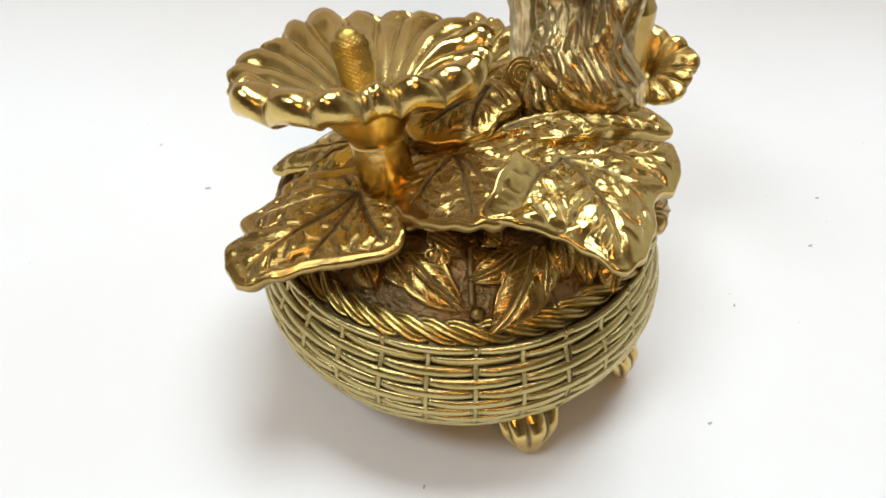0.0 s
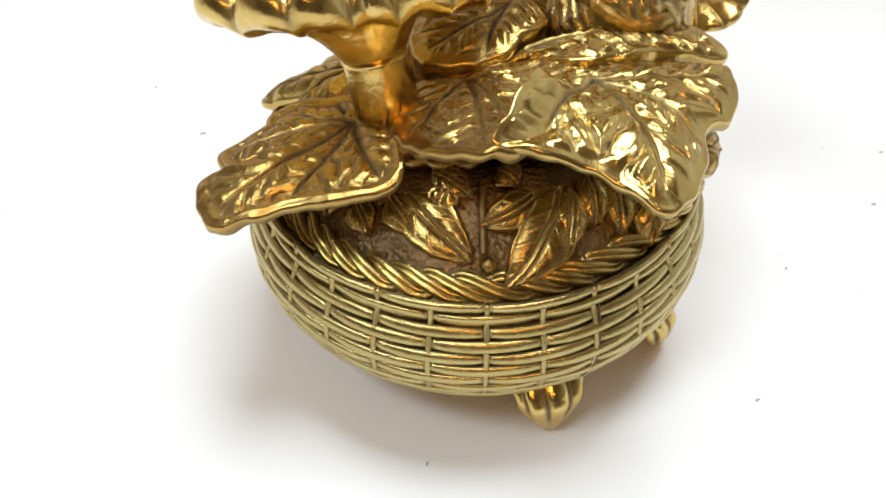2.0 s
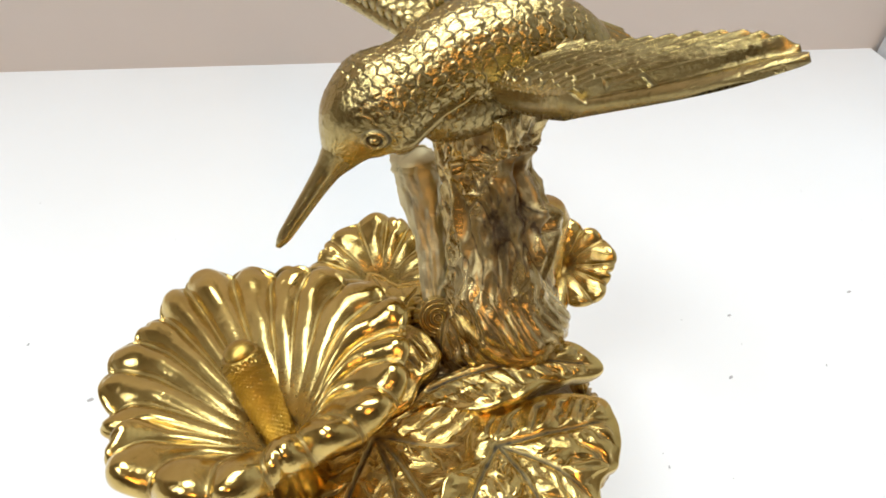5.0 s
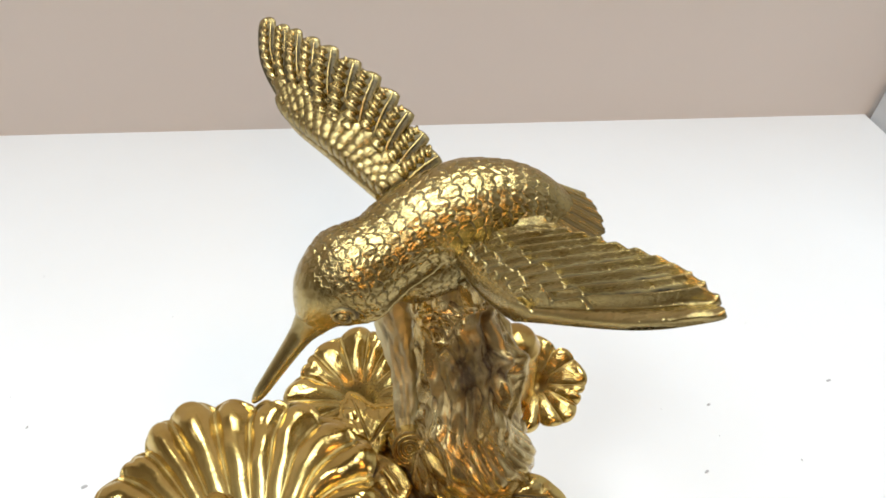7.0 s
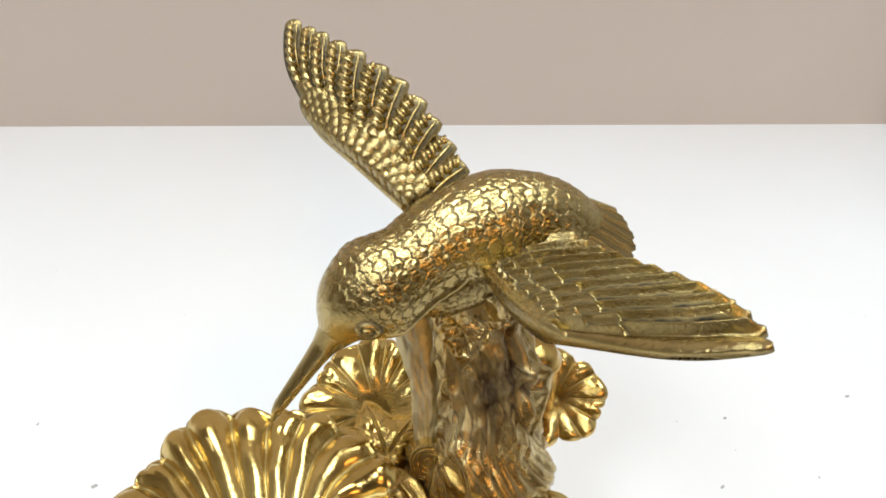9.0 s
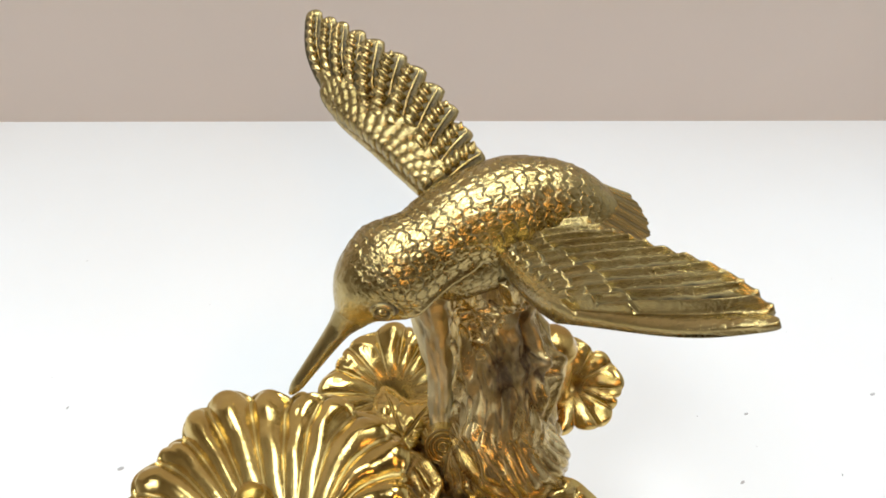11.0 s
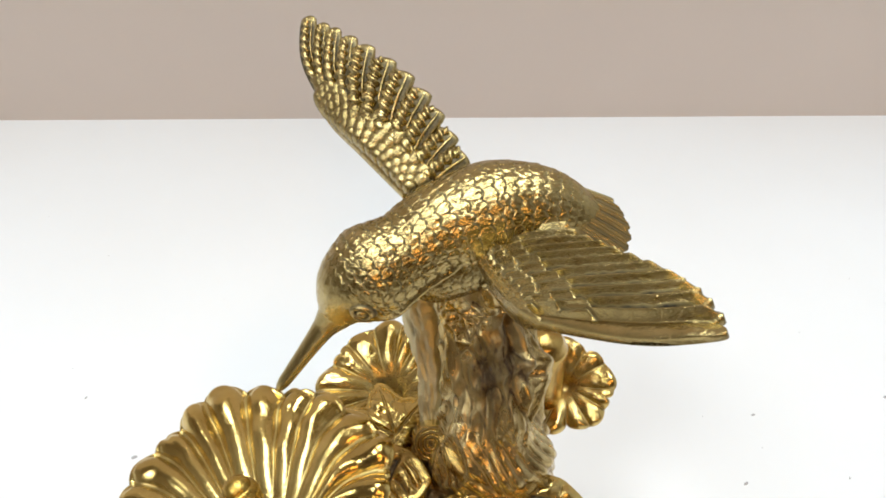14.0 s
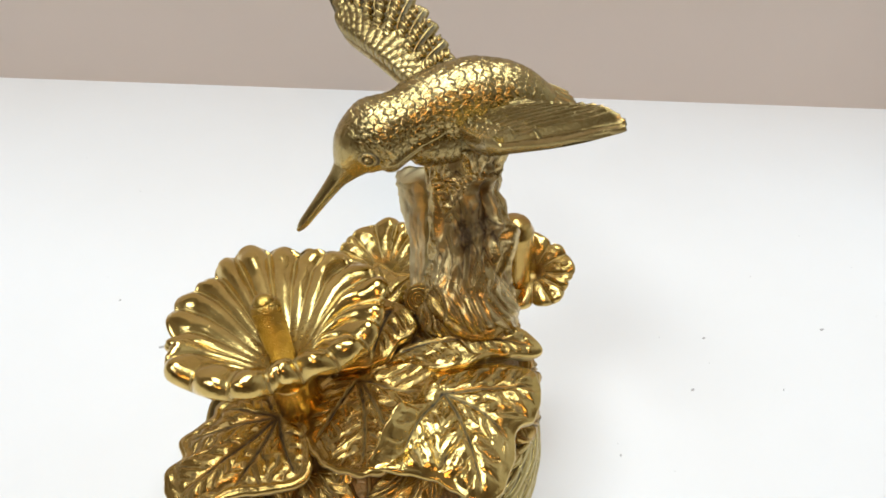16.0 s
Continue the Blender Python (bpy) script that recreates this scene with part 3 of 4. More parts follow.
cast_leaf("brown-gold brass leaf with a curled edge before the stump", (-0.0010, 0.0075, 0.0785),
          [(-0.0120, -0.0043, 0.0742, 0.004), (-0.0142, 0.0080, 0.0752, 0.003), (-0.0093, 0.0190, 0.0770, 0.003), (0.0016, 0.0190, 0.0785, 0.003), (0.0099, 0.0150, 0.0798, 0.004),
           (0.0145, 0.0082, 0.0785, 0.006), (0.0090, 0.0015, 0.0775, 0.006), (0.0048, -0.0030, 0.0755, 0.005), (-0.0030, -0.0055, 0.0745, 0.004)],
          (0.0070, 0.0140), [(-0.0110, -0.0030), (-0.0125, 0.0110), (0.0020, -0.0030)], RELIEF, gap=0.0036, pillow=0.0006, dull=0.2)
lobed_leaf("leaf", (-0.0010, -0.0010, 0.0695), [((-0.0090, -0.0270, 0.0660), 22), ((0.0200, -0.0220, 0.0690), 24), ((0.0320, -0.0100, 0.0700), 30), ((-0.0270, -0.0200, 0.0648), 26),
           ((-0.0390, 0.0010, 0.0605), 26), ((-0.0280, 0.0230, 0.0610), 28), ((0.0010, 0.0350, 0.0660), 32), ((0.0300, 0.0200, 0.0680), 32)],
           (0.0, -0.05, 1), scallop=(13, 0.05), back=0.012, thick=0.0028, dome=0.0002, droop=0.0008, vein_gap=0.0026, pillows=0.0009, web=0.95, label="dark crumpled brass leaf that covers the lid", mat=GOLD_SATIN, antique=0.40, vein_ink=0.35)
lobed_leaf("leaf", (-0.0270, 0.0020, 0.0660), [((-0.0550, 0.0080, 0.0530), 28), ((-0.0420, -0.0040, 0.0600), 24), ((-0.0360, 0.0200, 0.0600), 28)],
           (-0.3, 0.0, 1), scallop=(8, 0.08), label="polished brass leaf under the large flower")
lobed_leaf("leaf", (0.0200, 0.0240, 0.0700), [((0.0400, 0.0440, 0.0640), 30), ((0.0100, 0.0460, 0.0620), 30), ((0.0500, 0.0220, 0.0680), 30)],
           (0.1, 0.3, 1), scallop=(8, 0.07), back=0.015, label="broad brass leaf behind the stump", mat=GOLD_SATIN)


lobed_leaf("leaf", (0.0060, 0.0240, 0.0735), [((-0.0060, 0.0290, 0.0775), 28), ((0.0010, 0.0400, 0.0755), 30), ((0.0140, 0.0340, 0.0765), 28), ((-0.0040, 0.0170, 0.0770), 28)],
           (0.0, -0.3, 1), scallop=(8, 0.07), back=0.006, vein_ink=0.5, label="small brass leaf tucked between the two flowers")

# --- low leaves in relief on the front of the dome
def relief_leaf(stalk, tip, half, label=""):
    """A pointed leaf that lies on the dome, with raised veins and a beaded edge; stalk and tip are (degrees, height)."""
    s0, s1 = arc_of_height(stalk[1]), arc_of_height(tip[1])
    mid_r = arc_at(0.5 * (s0 + s1))[0]
    a0, a1 = radians(stalk[0]) * mid_r, radians(tip[0]) * mid_r
    axis = np.array([a1 - a0, s1 - s0])
    length = np.linalg.norm(axis)
    axis /= length
    cross = np.array([-axis[1], axis[0]])
    nu, nv = 64, 41
    U, V = np.meshgrid(np.linspace(0, 1, nu), np.linspace(-1, 1, nv), indexing="ij")
    W = half * (np.sin(math.pi * (0.002 + 0.998 * U) ** 0.75) ** 0.85 + 0.02) * (1 + 0.05 * np.abs(np.sin(11 * U + 2 * (V > 0))))
    av = np.abs(V)
    along, across = U * length, V * W
    bend = 0.10 * half * np.sin(math.pi * U)
    q = (along / 0.0040 - np.abs(across) / 0.0034 + 0.2 * (V > 0)) % 1.0
    side = np.abs(q - 0.5) * 2
    vein = np.clip((side - 0.80) / 0.20, 0, 1) ** 1.5 * step(av, 0.05, 0.12) * (1 - step(av, 0.75, 0.9))
    ink = np.exp(-((side - 0.72) / 0.09) ** 2) * step(av, 0.06, 0.15) * (1 - step(av, 0.72, 0.86))
    rib = np.exp(-(across / 0.00032) ** 2)
    rib_ink = np.exp(-((np.abs(across) - 0.0006) / 0.00025) ** 2)
    bead = np.exp(-((av - 0.88) / 0.07) ** 2)
    lift = 0.0008 + 0.0010 * np.sin(math.pi * U) + 0.0013 * (1 - V * V) - 0.0007 * np.exp(-(av / 0.22) ** 2) + 0.00018 * np.sin(7 * U + 3 * V) + 0.0005 * rib + 0.00028 * vein + 0.00035 * bead - 0.0003 * rib_ink - 0.0022 * step(av, 0.93, 1.0)
    wash = 0.5 * ink + 0.75 * rib_ink + 0.35 * np.exp(-((av - 0.76) / 0.05) ** 2) * step(U, 0.1, 0.2) + 0.9 * step(av, 0.955, 1.0)
    pts = np.zeros((nu, nv, 3))
    for i in range(nu):
        for j in range(nv):
            g = a0 + axis[0] * along[i, j] + cross[0] * (across[i, j] + bend[i, j])
            s = s0 + axis[1] * along[i, j] + cross[1] * (across[i, j] + bend[i, j])
            pts[i, j] = on_basket(s, g / mid_r, lift[i, j])
    sc = Sculpt()
    sc.grid(pts, wash, flip=True)
    return sc.build("relief_leaf", RELIEF, basket, label)


for stalk, tip, half in [((-112.5, 0.0594), (-89.6, 0.0527), 0.0048), ((-117.0, 0.0585), (-105.5, 0.0548), 0.0036), ((-60.2, 0.0598), (-82.2, 0.0487), 0.0052), ((-69.0, 0.0598), (-87.8, 0.0568), 0.0032),
                         ((-57.5, 0.0594), (-64.8, 0.0526), 0.0032), ((-106.0, 0.0618), (-89.8, 0.0602), 0.0026), ((-126.9, 0.0560), (-118.3, 0.0533), 0.0030), ((-38.4, 0.0545), (-43.2, 0.0478), 0.0032),
                         ((-49.1, 0.0600), (-54.7, 0.0538), 0.0030), ((-43.1, 0.0585), (-48.6, 0.0515), 0.0026), ((-135.5, 0.0572), (-133.2, 0.0525), 0.0030), ((-34.0, 0.0560), (-33.0, 0.0490), 0.0036),
                         ((-22.0, 0.0570), (-14.0, 0.0495), 0.0044), ((0.0, 0.0570), (8.0, 0.0495), 0.0044), ((-148.0, 0.0580), (-150.0, 0.0510), 0.0044), ((-165.0, 0.0580), (-170.0, 0.0505), 0.0044),
                         ((-99.0, 0.0612), (-101.5, 0.0578), 0.0028), ((-80.0, 0.0622), (-74.0, 0.0608), 0.0030)]:
    relief_leaf(stalk, tip, 1.2 * half)


def seed_pod():
    """The round berry between two relief leaves and its stalk."""
    sc = Sculpt()
    path = np.array([on_basket(arc_of_height(z), radians(-86.8), 0.0004) for z in np.linspace(0.0612, 0.0536, 30)])
    sc.grid(tube_points(path, [0.0008] * 30, 12, up=(1, 0, 0)), 0.55 * np.ones((30, 12)), wrap_v=True, cap_start=True, cap_end=True)
    c = on_basket(arc_of_height(0.0523), radians(-85.4), 0.0006)
    lat, lon = np.linspace(0.02, math.pi - 0.02, 14), np.linspace(0, 2 * math.pi, 24, endpoint=False)
    sc.grid(c + 0.0018 * np.stack([np.sin(lat)[:, None] * np.cos(lon), np.sin(lat)[:, None] * np.sin(lon), np.cos(lat)[:, None] * np.ones((1, 24))], axis=-1), 0.1 * np.ones((14, 24)), wrap_v=True, flip=True)
    sc.build("berry", GOLD_SATIN, basket, "round brass berry on a stalk")
    # the casting seam down the side of the bowl
    sc = Sculpt()
    path = np.array([on_basket(arc_of_height(z), radians(-60.0 - 2.5 * (0.0560 - z) / 0.028), 0.0011 if z < 0.0480 else 0.0004) for z in np.linspace(0.0570, 0.0190, 60)])
    sc.grid(tube_points(path, [0.00028] * 60, 6, up=(0, 1, 0)), 0.8 * np.ones((60, 6)), wrap_v=True, cap_start=True, cap_end=True)
    sc.build("seam", RECESS, basket, "dark casting seam down the bowl")


seed_pod()


# --- flowers
def trumpet(name, place, tilt, size, label, stamen=True, ripples=22, petals=5, turn=0.0, skew=(0.0, 0.0), roll_turn=-1.4, roll_low=0.45, rise=0.0, cut=0.09, deep=1.0, tube=0.0115, sag=0.0):
    """A ruffled open flower on a funnel; its axis is local z and its throat stands on the origin."""
    parent = new(name)
    parent.parent = ornament
    parent.matrix_basis = Matrix.Translation(place) @ tilt.to_4x4() @ Matrix.Diagonal((size, size, size, 1))
    parent["label"] = label
    prof = [(0.0002, 0.0026), (0.0030, 0.0032), (0.0042, 0.0060), (0.0070, 0.0098), (0.0115, 0.0130), (0.0170, 0.0152), (0.0225, 0.0164), (0.0268, 0.0166), (0.0290, 0.0150), (0.0294, 0.0128),
            (0.0275, 0.0110), (0.0225, 0.0112), (0.0165, 0.0104), (0.0110, 0.0066), (0.0076, 0.0014), (0.0060, -0.0020)]
    curve = spline(prof, 84) * np.array([1.0, deep])
    na = 364
    a = np.linspace(0, 2 * math.pi, na, endpoint=False) + turn
    grow = step(curve[:, 0], 0.004, 0.026)
    edge = step(curve[:, 0], 0.015, 0.028)
    warp = a + 0.05 * np.sin(2 * a + 1.0) + 0.03 * np.sin(5 * a + turn)
    wave = np.abs(np.cos(0.5 * ripples * warp)) ** 0.7 * (0.85 + 0.15 * np.sin(3 * a + 2.0))
    lobe = np.abs(np.sin(0.5 * petals * a)) ** 0.35
    notch = np.exp(-(((a + 2.62 + math.pi) % (2 * math.pi) - math.pi) / 0.11) ** 2)
    uneven = 0.04 * np.sin(3 * a + 1.0) + 0.03 * np.sin(7 * a)
    inner = np.concatenate([np.ones(46), np.linspace(1, 0.35, 38)])
    r = curve[:, 0][:, None] * (1 + (edge[:, None] * (0.055 * (wave - 0.5) + cut * (lobe - 0.8) - 0.13 * notch + uneven)[None, :]))
    z = curve[:, 1][:, None] + grow[:, None] * inner[:, None] * 0.0034 * (wave - 0.6)[None, :] + edge[:, None] * (0.0012 * (lobe - 0.7) + 0.02 * uneven)[None, :]
    front = step(np.cos(a - roll_turn), -0.2, 0.7)
    roll = roll_low + (1 - roll_low) * front
    hold = np.clip(1 - (np.arange(84) - 43) / 26.0, 0, 1)
    z = z + rise * front[None, :] * (step(curve[:, 0], 0.015, 0.027) * hold)[:, None]
    droop = np.exp(-(((a + 0.30 + math.pi) % (2 * math.pi) - math.pi) / 0.55) ** 2)[None, :]
    z = z - sag * droop * step(curve[:, 0], 0.010, 0.026)[:, None]
    r = r * (1 + 14.0 * sag * droop * edge[:, None])
    under = np.arange(84)[:, None] > 42
    z = np.where(under, 0.0160 * deep + (z - 0.0160 * deep) * (roll[None, :] * edge[:, None] + 1 - edge[:, None]), z)
    lean = step(curve[:, 0], 0.004, 0.024)[:, None]
    pts = np.stack([r * np.cos(a) + skew[0] * lean, r * np.sin(a) + skew[1] * lean, z], axis=-1)
    pts[..., 2] += 0.0009 * grow[:, None] * smooth_noise(np.stack([pts[..., 0] * 210, pts[..., 1] * 210, 0 * z], axis=-1), 1.0, 3.0 + turn)
    crease = (1 - wave[None, :]) ** 3 * grow[:, None] * (inner[:, None] > 0.9)
    sc = Sculpt()
    # Darker in the petal creases and evenly down in the throat.
    sc.grid(pts, 0.55 * crease + 0.35 * (1 - grow)[:, None] * (np.arange(84) < 40)[:, None], wrap_v=True)
    sc.build("petals", GOLD, parent, "ruffled polished brass petals")
    sc = Sculpt()
    collar = spline([(0.0, -tube), (0.0072, -tube), (0.0070, 0.0012 - tube), (0.0066, 0.0030 - tube), (0.0065, -0.0030), (0.0065, -0.0012), (0.0058, -0.0006), (0.0, -0.0004)], 40)
    b = np.linspace(0, 2 * math.pi, 48, endpoint=False)
    sc.grid(np.stack([collar[:, 0][:, None] * np.cos(b), collar[:, 0][:, None] * np.sin(b), collar[:, 1][:, None] * np.ones((1, 48))], axis=-1), None, wrap_v=True)
    sc.build("collar", GOLD, parent, "smooth brass tube under the flower")
    if stamen:
        sc = Sculpt()
        path = spline([(0.0, 0.0, 0.001), (-0.0016, 0.0036, 0.0070), (-0.0027, 0.0066, 0.0132), (-0.0034, 0.0084, 0.0184)], 70)
        knurl = lambda s, ang: 0.00042 * (np.abs(np.sin(9 * ang + 60 * s)) + np.abs(np.sin(9 * ang - 60 * s)) - 1.1)
        sc.grid(tube_points(path, np.interp(np.linspace(0, 1, 70), [0, 0.5, 0.9, 1], [0.0028, 0.0036, 0.0040, 0.0034]), 72, relief=knurl), 0.05 * np.ones((70, 72)), wrap_v=True, cap_start=True, cap_end=True)
        tip = np.array(path[-1])
        lat = np.linspace(0.02, math.pi - 0.02, 14)
        lon = np.linspace(0, 2 * math.pi, 20, endpoint=False)
        sc.grid(tip + 0.0030 * np.stack([np.sin(lat)[:, None] * np.cos(lon), np.sin(lat)[:, None] * np.sin(lon), 0.8 * np.cos(lat)[:, None] * np.ones((1, 20))], axis=-1), None, wrap_v=True, flip=True)
        sc.build("stamen", STAMEN, parent, "knurled yellow brass stamen with a round tip")
    return parent


trumpet("flower", (-0.0210, -0.0138, 0.0812), Euler((radians(-3), radians(-11), 0)).to_matrix(), 1.07, "large open brass flower with ruffled petals", turn=0.35, skew=(-0.0042, 0.0110), deep=0.76, tube=0.0158, roll_low=0.35, rise=0.0056, ripples=20, sag=0.0048)
trumpet("flower", (0.0045, 0.0440, 0.0610), Euler((radians(-2), radians(-12), 1.2)).to_matrix(), 0.70, "smaller brass flower behind the stump", stamen=False, ripples=15, turn=0.2, cut=0.12)
trumpet("flower", (0.0578, 0.0432, 0.0680), Vector((-0.20, -0.50, 0.84)).to_track_quat("Z", "Y").to_matrix(), 0.47, "small brass flower behind the round bud", stamen=False, ripples=12, turn=0.5, cut=0.2)


def blob(path, radii, nv, relief=None, up=(0, 0, 1), wash=0.0):
    sc = Sculpt()
    p = spline(path, 40)
    rr = np.interp(np.linspace(0, 1, 40), np.linspace(0, 1, len(radii)), radii)
    pts = tube_points(p, rr, nv, up=up, relief=relief)
    sc.grid(pts, wash * np.ones((40, nv)), wrap_v=True, cap_start=True, cap_end=True)
    return sc


blob([(0.0500, 0.0405, 0.0660), (0.0494, 0.0405, 0.0750), (0.0488, 0.0405, 0.0820), (0.0482, 0.0405, 0.0870), (0.0478, 0.0405, 0.0918), (0.0478, 0.0405, 0.0956), (0.0478, 0.0405, 0.0972)],
     [0.0066, 0.0067, 0.0066, 0.0068, 0.0068, 0.0048, 0.0004], 28, up=(0, 1, 0)).build(
    "bud", RELIEF, ornament, "round orange-gold brass flower bud")


# --- stump
def bark(seed, deep):
    def relief(s, a):
        q = np.stack([np.cos(a) * 1.3, np.sin(a) * 1.3, s * 4.2], axis=-1)
        big = smooth_noise(q, 1.0, seed)
        q = np.stack([np.cos(a) * 3.4 + 0.8 * s, np.sin(a) * 3.4, s * 10.0], axis=-1)
        mid = np.abs(smooth_noise(q, 1.0, seed + 9))
        fine = np.abs(smooth_noise(q * np.array([3.4, 3.4, 1.9]), 1.0, seed + 4))
        return deep * (1.25 * big + 0.40 - 0.80 * np.sqrt(mid + 0.01) - 0.50 * fine)
    return relief


def limb(name, path, radii, nv, seed, deep, label, mat=None):
    p = spline(path, 110)
    rr = np.interp(np.linspace(0, 1, 110), np.linspace(0, 1, len(radii)), radii)
    rel = bark(seed, deep)
    pts = tube_points(p, rr, nv, up=(0, 1, 0), relief=rel)
    s = np.linspace(0, 1, 110)[:, None] * np.ones((1, nv))
    a = np.linspace(0, 2 * math.pi, nv, endpoint=False)[None, :] * np.ones((110, 1))
    d = rel(s, a) / deep
    sc = Sculpt()
    sc.grid(pts, 0.62 * step(-d, 0.30, 0.85), wrap_v=True, cap_start=True, cap_end=True)
    return sc.build(name, mat or BARK, ornament, label)


def trunk():
    """The stump: a burl on one side, a hollow beside it, a slanting fold and a flared foot with diagonal cuts."""
    path = spline([(0.0320, 0.0190, 0.0640), (0.0320, 0.0180, 0.0780), (0.0316, 0.0225, 0.0920), (0.0302, 0.0310, 0.1050), (0.0285, 0.0385, 0.1170), (0.0270, 0.0400, 0.1300)], 200)
    nu, nv = 200, 240
    s = np.linspace(0, 1, nu)[:, None] * np.ones((1, nv))
    a = np.linspace(0, 2 * math.pi, nv, endpoint=False)[None, :] * np.ones((nu, 1))
    ring = np.stack([np.cos(a), np.sin(a), 0 * a], axis=-1)
    along = np.array([0, 0, 1.0])
    field = lambda around, up_scale, seed: smooth_noise(ring * around + (s * up_scale)[..., None] * along, 1.0, seed)
    big = field(1.3, 4.0, 3.0)
    facet = 1 - np.abs(field(1.7, 5.0, 7.0)) * 2.2
    ridge = 1 - np.abs(field(3.0, 11.0, 12.0)) * 2.2
    crack = np.abs(field(3.4, 8.0, 20.0))
    fine = field(13.0, 34.0, 31.0)
    spot = lambda a0, s0, wa, ws: np.exp(-((a - a0) / wa) ** 2 - ((s - s0) / ws) ** 2)
    fold = np.exp(-((s - 0.45 - 0.11 * np.sin(a - 2.3)) / 0.026) ** 2) * step(a, 2.9, 3.4) * step(-a, -5.4, -4.6)
    low = step(-s, -0.40, -0.30) * step(a, 3.2, 3.7)
    cuts = np.abs(np.sin(15 * a - 55 * s + 2.5 * big))
    ribs = np.abs(np.sin(9 * a + 3 * big)) * step(s, 0.76, 0.86)
    r = np.interp(s, [0, 0.2, 0.32, 0.5, 0.7, 0.85, 1], [0.0172, 0.0160, 0.0140, 0.0120, 0.0110, 0.0122, 0.0130])
    h = 0.0010 * big + 0.0026 * (facet - 0.6) + 0.0011 * (ridge - 0.6) * (1 - 0.6 * low) + 0.00018 * fine - 0.0008 * np.exp(-(crack / 0.035) ** 2) * (1 - low)
    h = h + 0.0034 * spot(math.pi, 0.50, 0.55, 0.06) - 0.0042 * spot(4.05, 0.68, 0.22, 0.07) - 0.0026 * spot(4.6, 0.56, 0.28, 0.06) - 0.0022 * spot(3.7, 0.37, 0.35, 0.05)
    h = h + 0.0022 * fold + 0.0007 * cuts * low + 0.0006 * ribs + 0.0018 * spot(4.2, 0.26, 1.0, 0.04)
    tan, side, top = frames(path, (0, 1, 0))
    pts = path[:, None, :] + (r + h)[..., None] * (np.cos(a)[..., None] * side[:, None, :] + np.sin(a)[..., None] * top[:, None, :])
    # Darker in the cracks, over the front hollows and between the foot's cuts.
    wash = 0.8 * np.exp(-(crack / 0.03) ** 2) * (1 - low) + 0.45 * step(-facet, -0.45, -0.05) * (1 - low) + 0.3 * step(fine, 0.15, 0.5) + 0.9 * spot(4.15, 0.70, 0.40, 0.14) + 0.9 * spot(4.75, 0.56, 0.45, 0.12) + 0.7 * (1 - cuts) ** 3 * low
    sc = Sculpt()
    sc.grid(pts, 0.8 * wash, wrap_v=True, cap_start=True, cap_end=True)
    return sc.build("stump", BARK, ornament, "pale brass tree stump with a burl and cracked bark")


trunk()
limb("stub", [(0.0170, 0.0230, 0.0740), (0.0166, 0.0265, 0.0810), (0.0158, 0.0340, 0.0910), (0.0142, 0.0430, 0.1000), (0.0132, 0.0480, 0.1050), (0.0130, 0.0485, 0.1075)],
     [0.0036, 0.0036, 0.0040, 0.0052, 0.0064, 0.0054], 60, 21.0, 0.0012, "broken-off pale brass branch with bark grooves", PALE_BARK)
limb("root", [(0.0180, 0.0150, 0.0880), (0.0215, 0.0095, 0.0850), (0.0290, 0.0045, 0.0815), (0.0380, 0.0042, 0.0812), (0.0455, 0.0105, 0.0825)],
     [0.0004, 0.0026, 0.0034, 0.0030, 0.0004], 40, 33.0, 0.0006, "smooth brown-gold root lip at the foot of the stump", GOLD_SATIN)


def knot():
    sc = Sculpt()
    c = np.array([0.0158, 0.0165, 0.0815])
    n = unit((-0.10, -0.75, 0.62))
    e1 = unit(np.cross((0, 0, 1), n))
    e2 = np.cross(n, e1)
    b = np.linspace(0, 2 * math.pi, 40, endpoint=False)
    rows, wash = [], []
    for rr in np.linspace(0.0001, 0.0047, 36):
        h = 0.0005 * math.cos(2 * math.pi * rr / 0.00125) - 0.0002
        rows.append(c + rr * (np.cos(b)[:, None] * e1 + np.sin(b)[:, None] * e2) + h * n)
        wash.append(np.full(40, 0.7 * max(0.0, -math.cos(2 * math.pi * rr / 0.00125))))
    for k in np.linspace(0, 1, 12):
        rr = 0.0048 + 0.0010 * k * (1 + 0.5 * np.abs(np.sin(7 * b)))
        rows.append(c + rr[:, None] * (np.cos(b)[:, None] * e1 + np.sin(b)[:, None] * e2) - (0.0002 + 0.0075 * k) * n - np.array([0, 0, 0.002 * k * k]))
        wash.append(0.7 * (np.abs(np.sin(7 * b)) < 0.4) * min(1, 3 * k))
    sc.grid(np.array(rows), np.array(wash), wrap_v=True)
    sc.build("knot", BRAID, ornament, "sawn branch end with growth rings")


knot()


# --- the bird: one casting
def scales(s, a, rows, around, deep):
    """Overlapping round scales; returns height and groove share."""
    y = s * rows
    x = a / (2 * math.pi) * around
    height = np.full(y.shape, -0.25)
    rim = np.ones(y.shape) * 0.8
    done = np.zeros(y.shape, dtype=bool)
    for k in (-1, 0, 1):
        r = np.floor(y) + k
        off = 0.5 * (np.mod(r, 2))
        cx = np.floor(x - off) + 0.5 + off
        d = np.sqrt((x - cx) ** 2 + ((y - r) * 0.80) ** 2)
        inside = (d < 0.64) & ~done
        tilt = 0.14 * np.sin(12.9 * r + 7.3 * cx)
        fan = 0.055 * np.cos(16 * np.arctan2(x - cx, y - r + 0.7)) * step(d, 0.15, 0.4)
        height = np.where(inside, 0.14 * (y - r) + 0.16 * np.sqrt(np.clip(1 - (d / 0.66) ** 2, 0, 1)) + fan + tilt * (x - cx) - 0.26 * step(d, 0.55, 0.61), height)
        rim = np.where(inside, step(d, 0.56, 0.62), rim)
        done |= inside
    return deep * height, rim


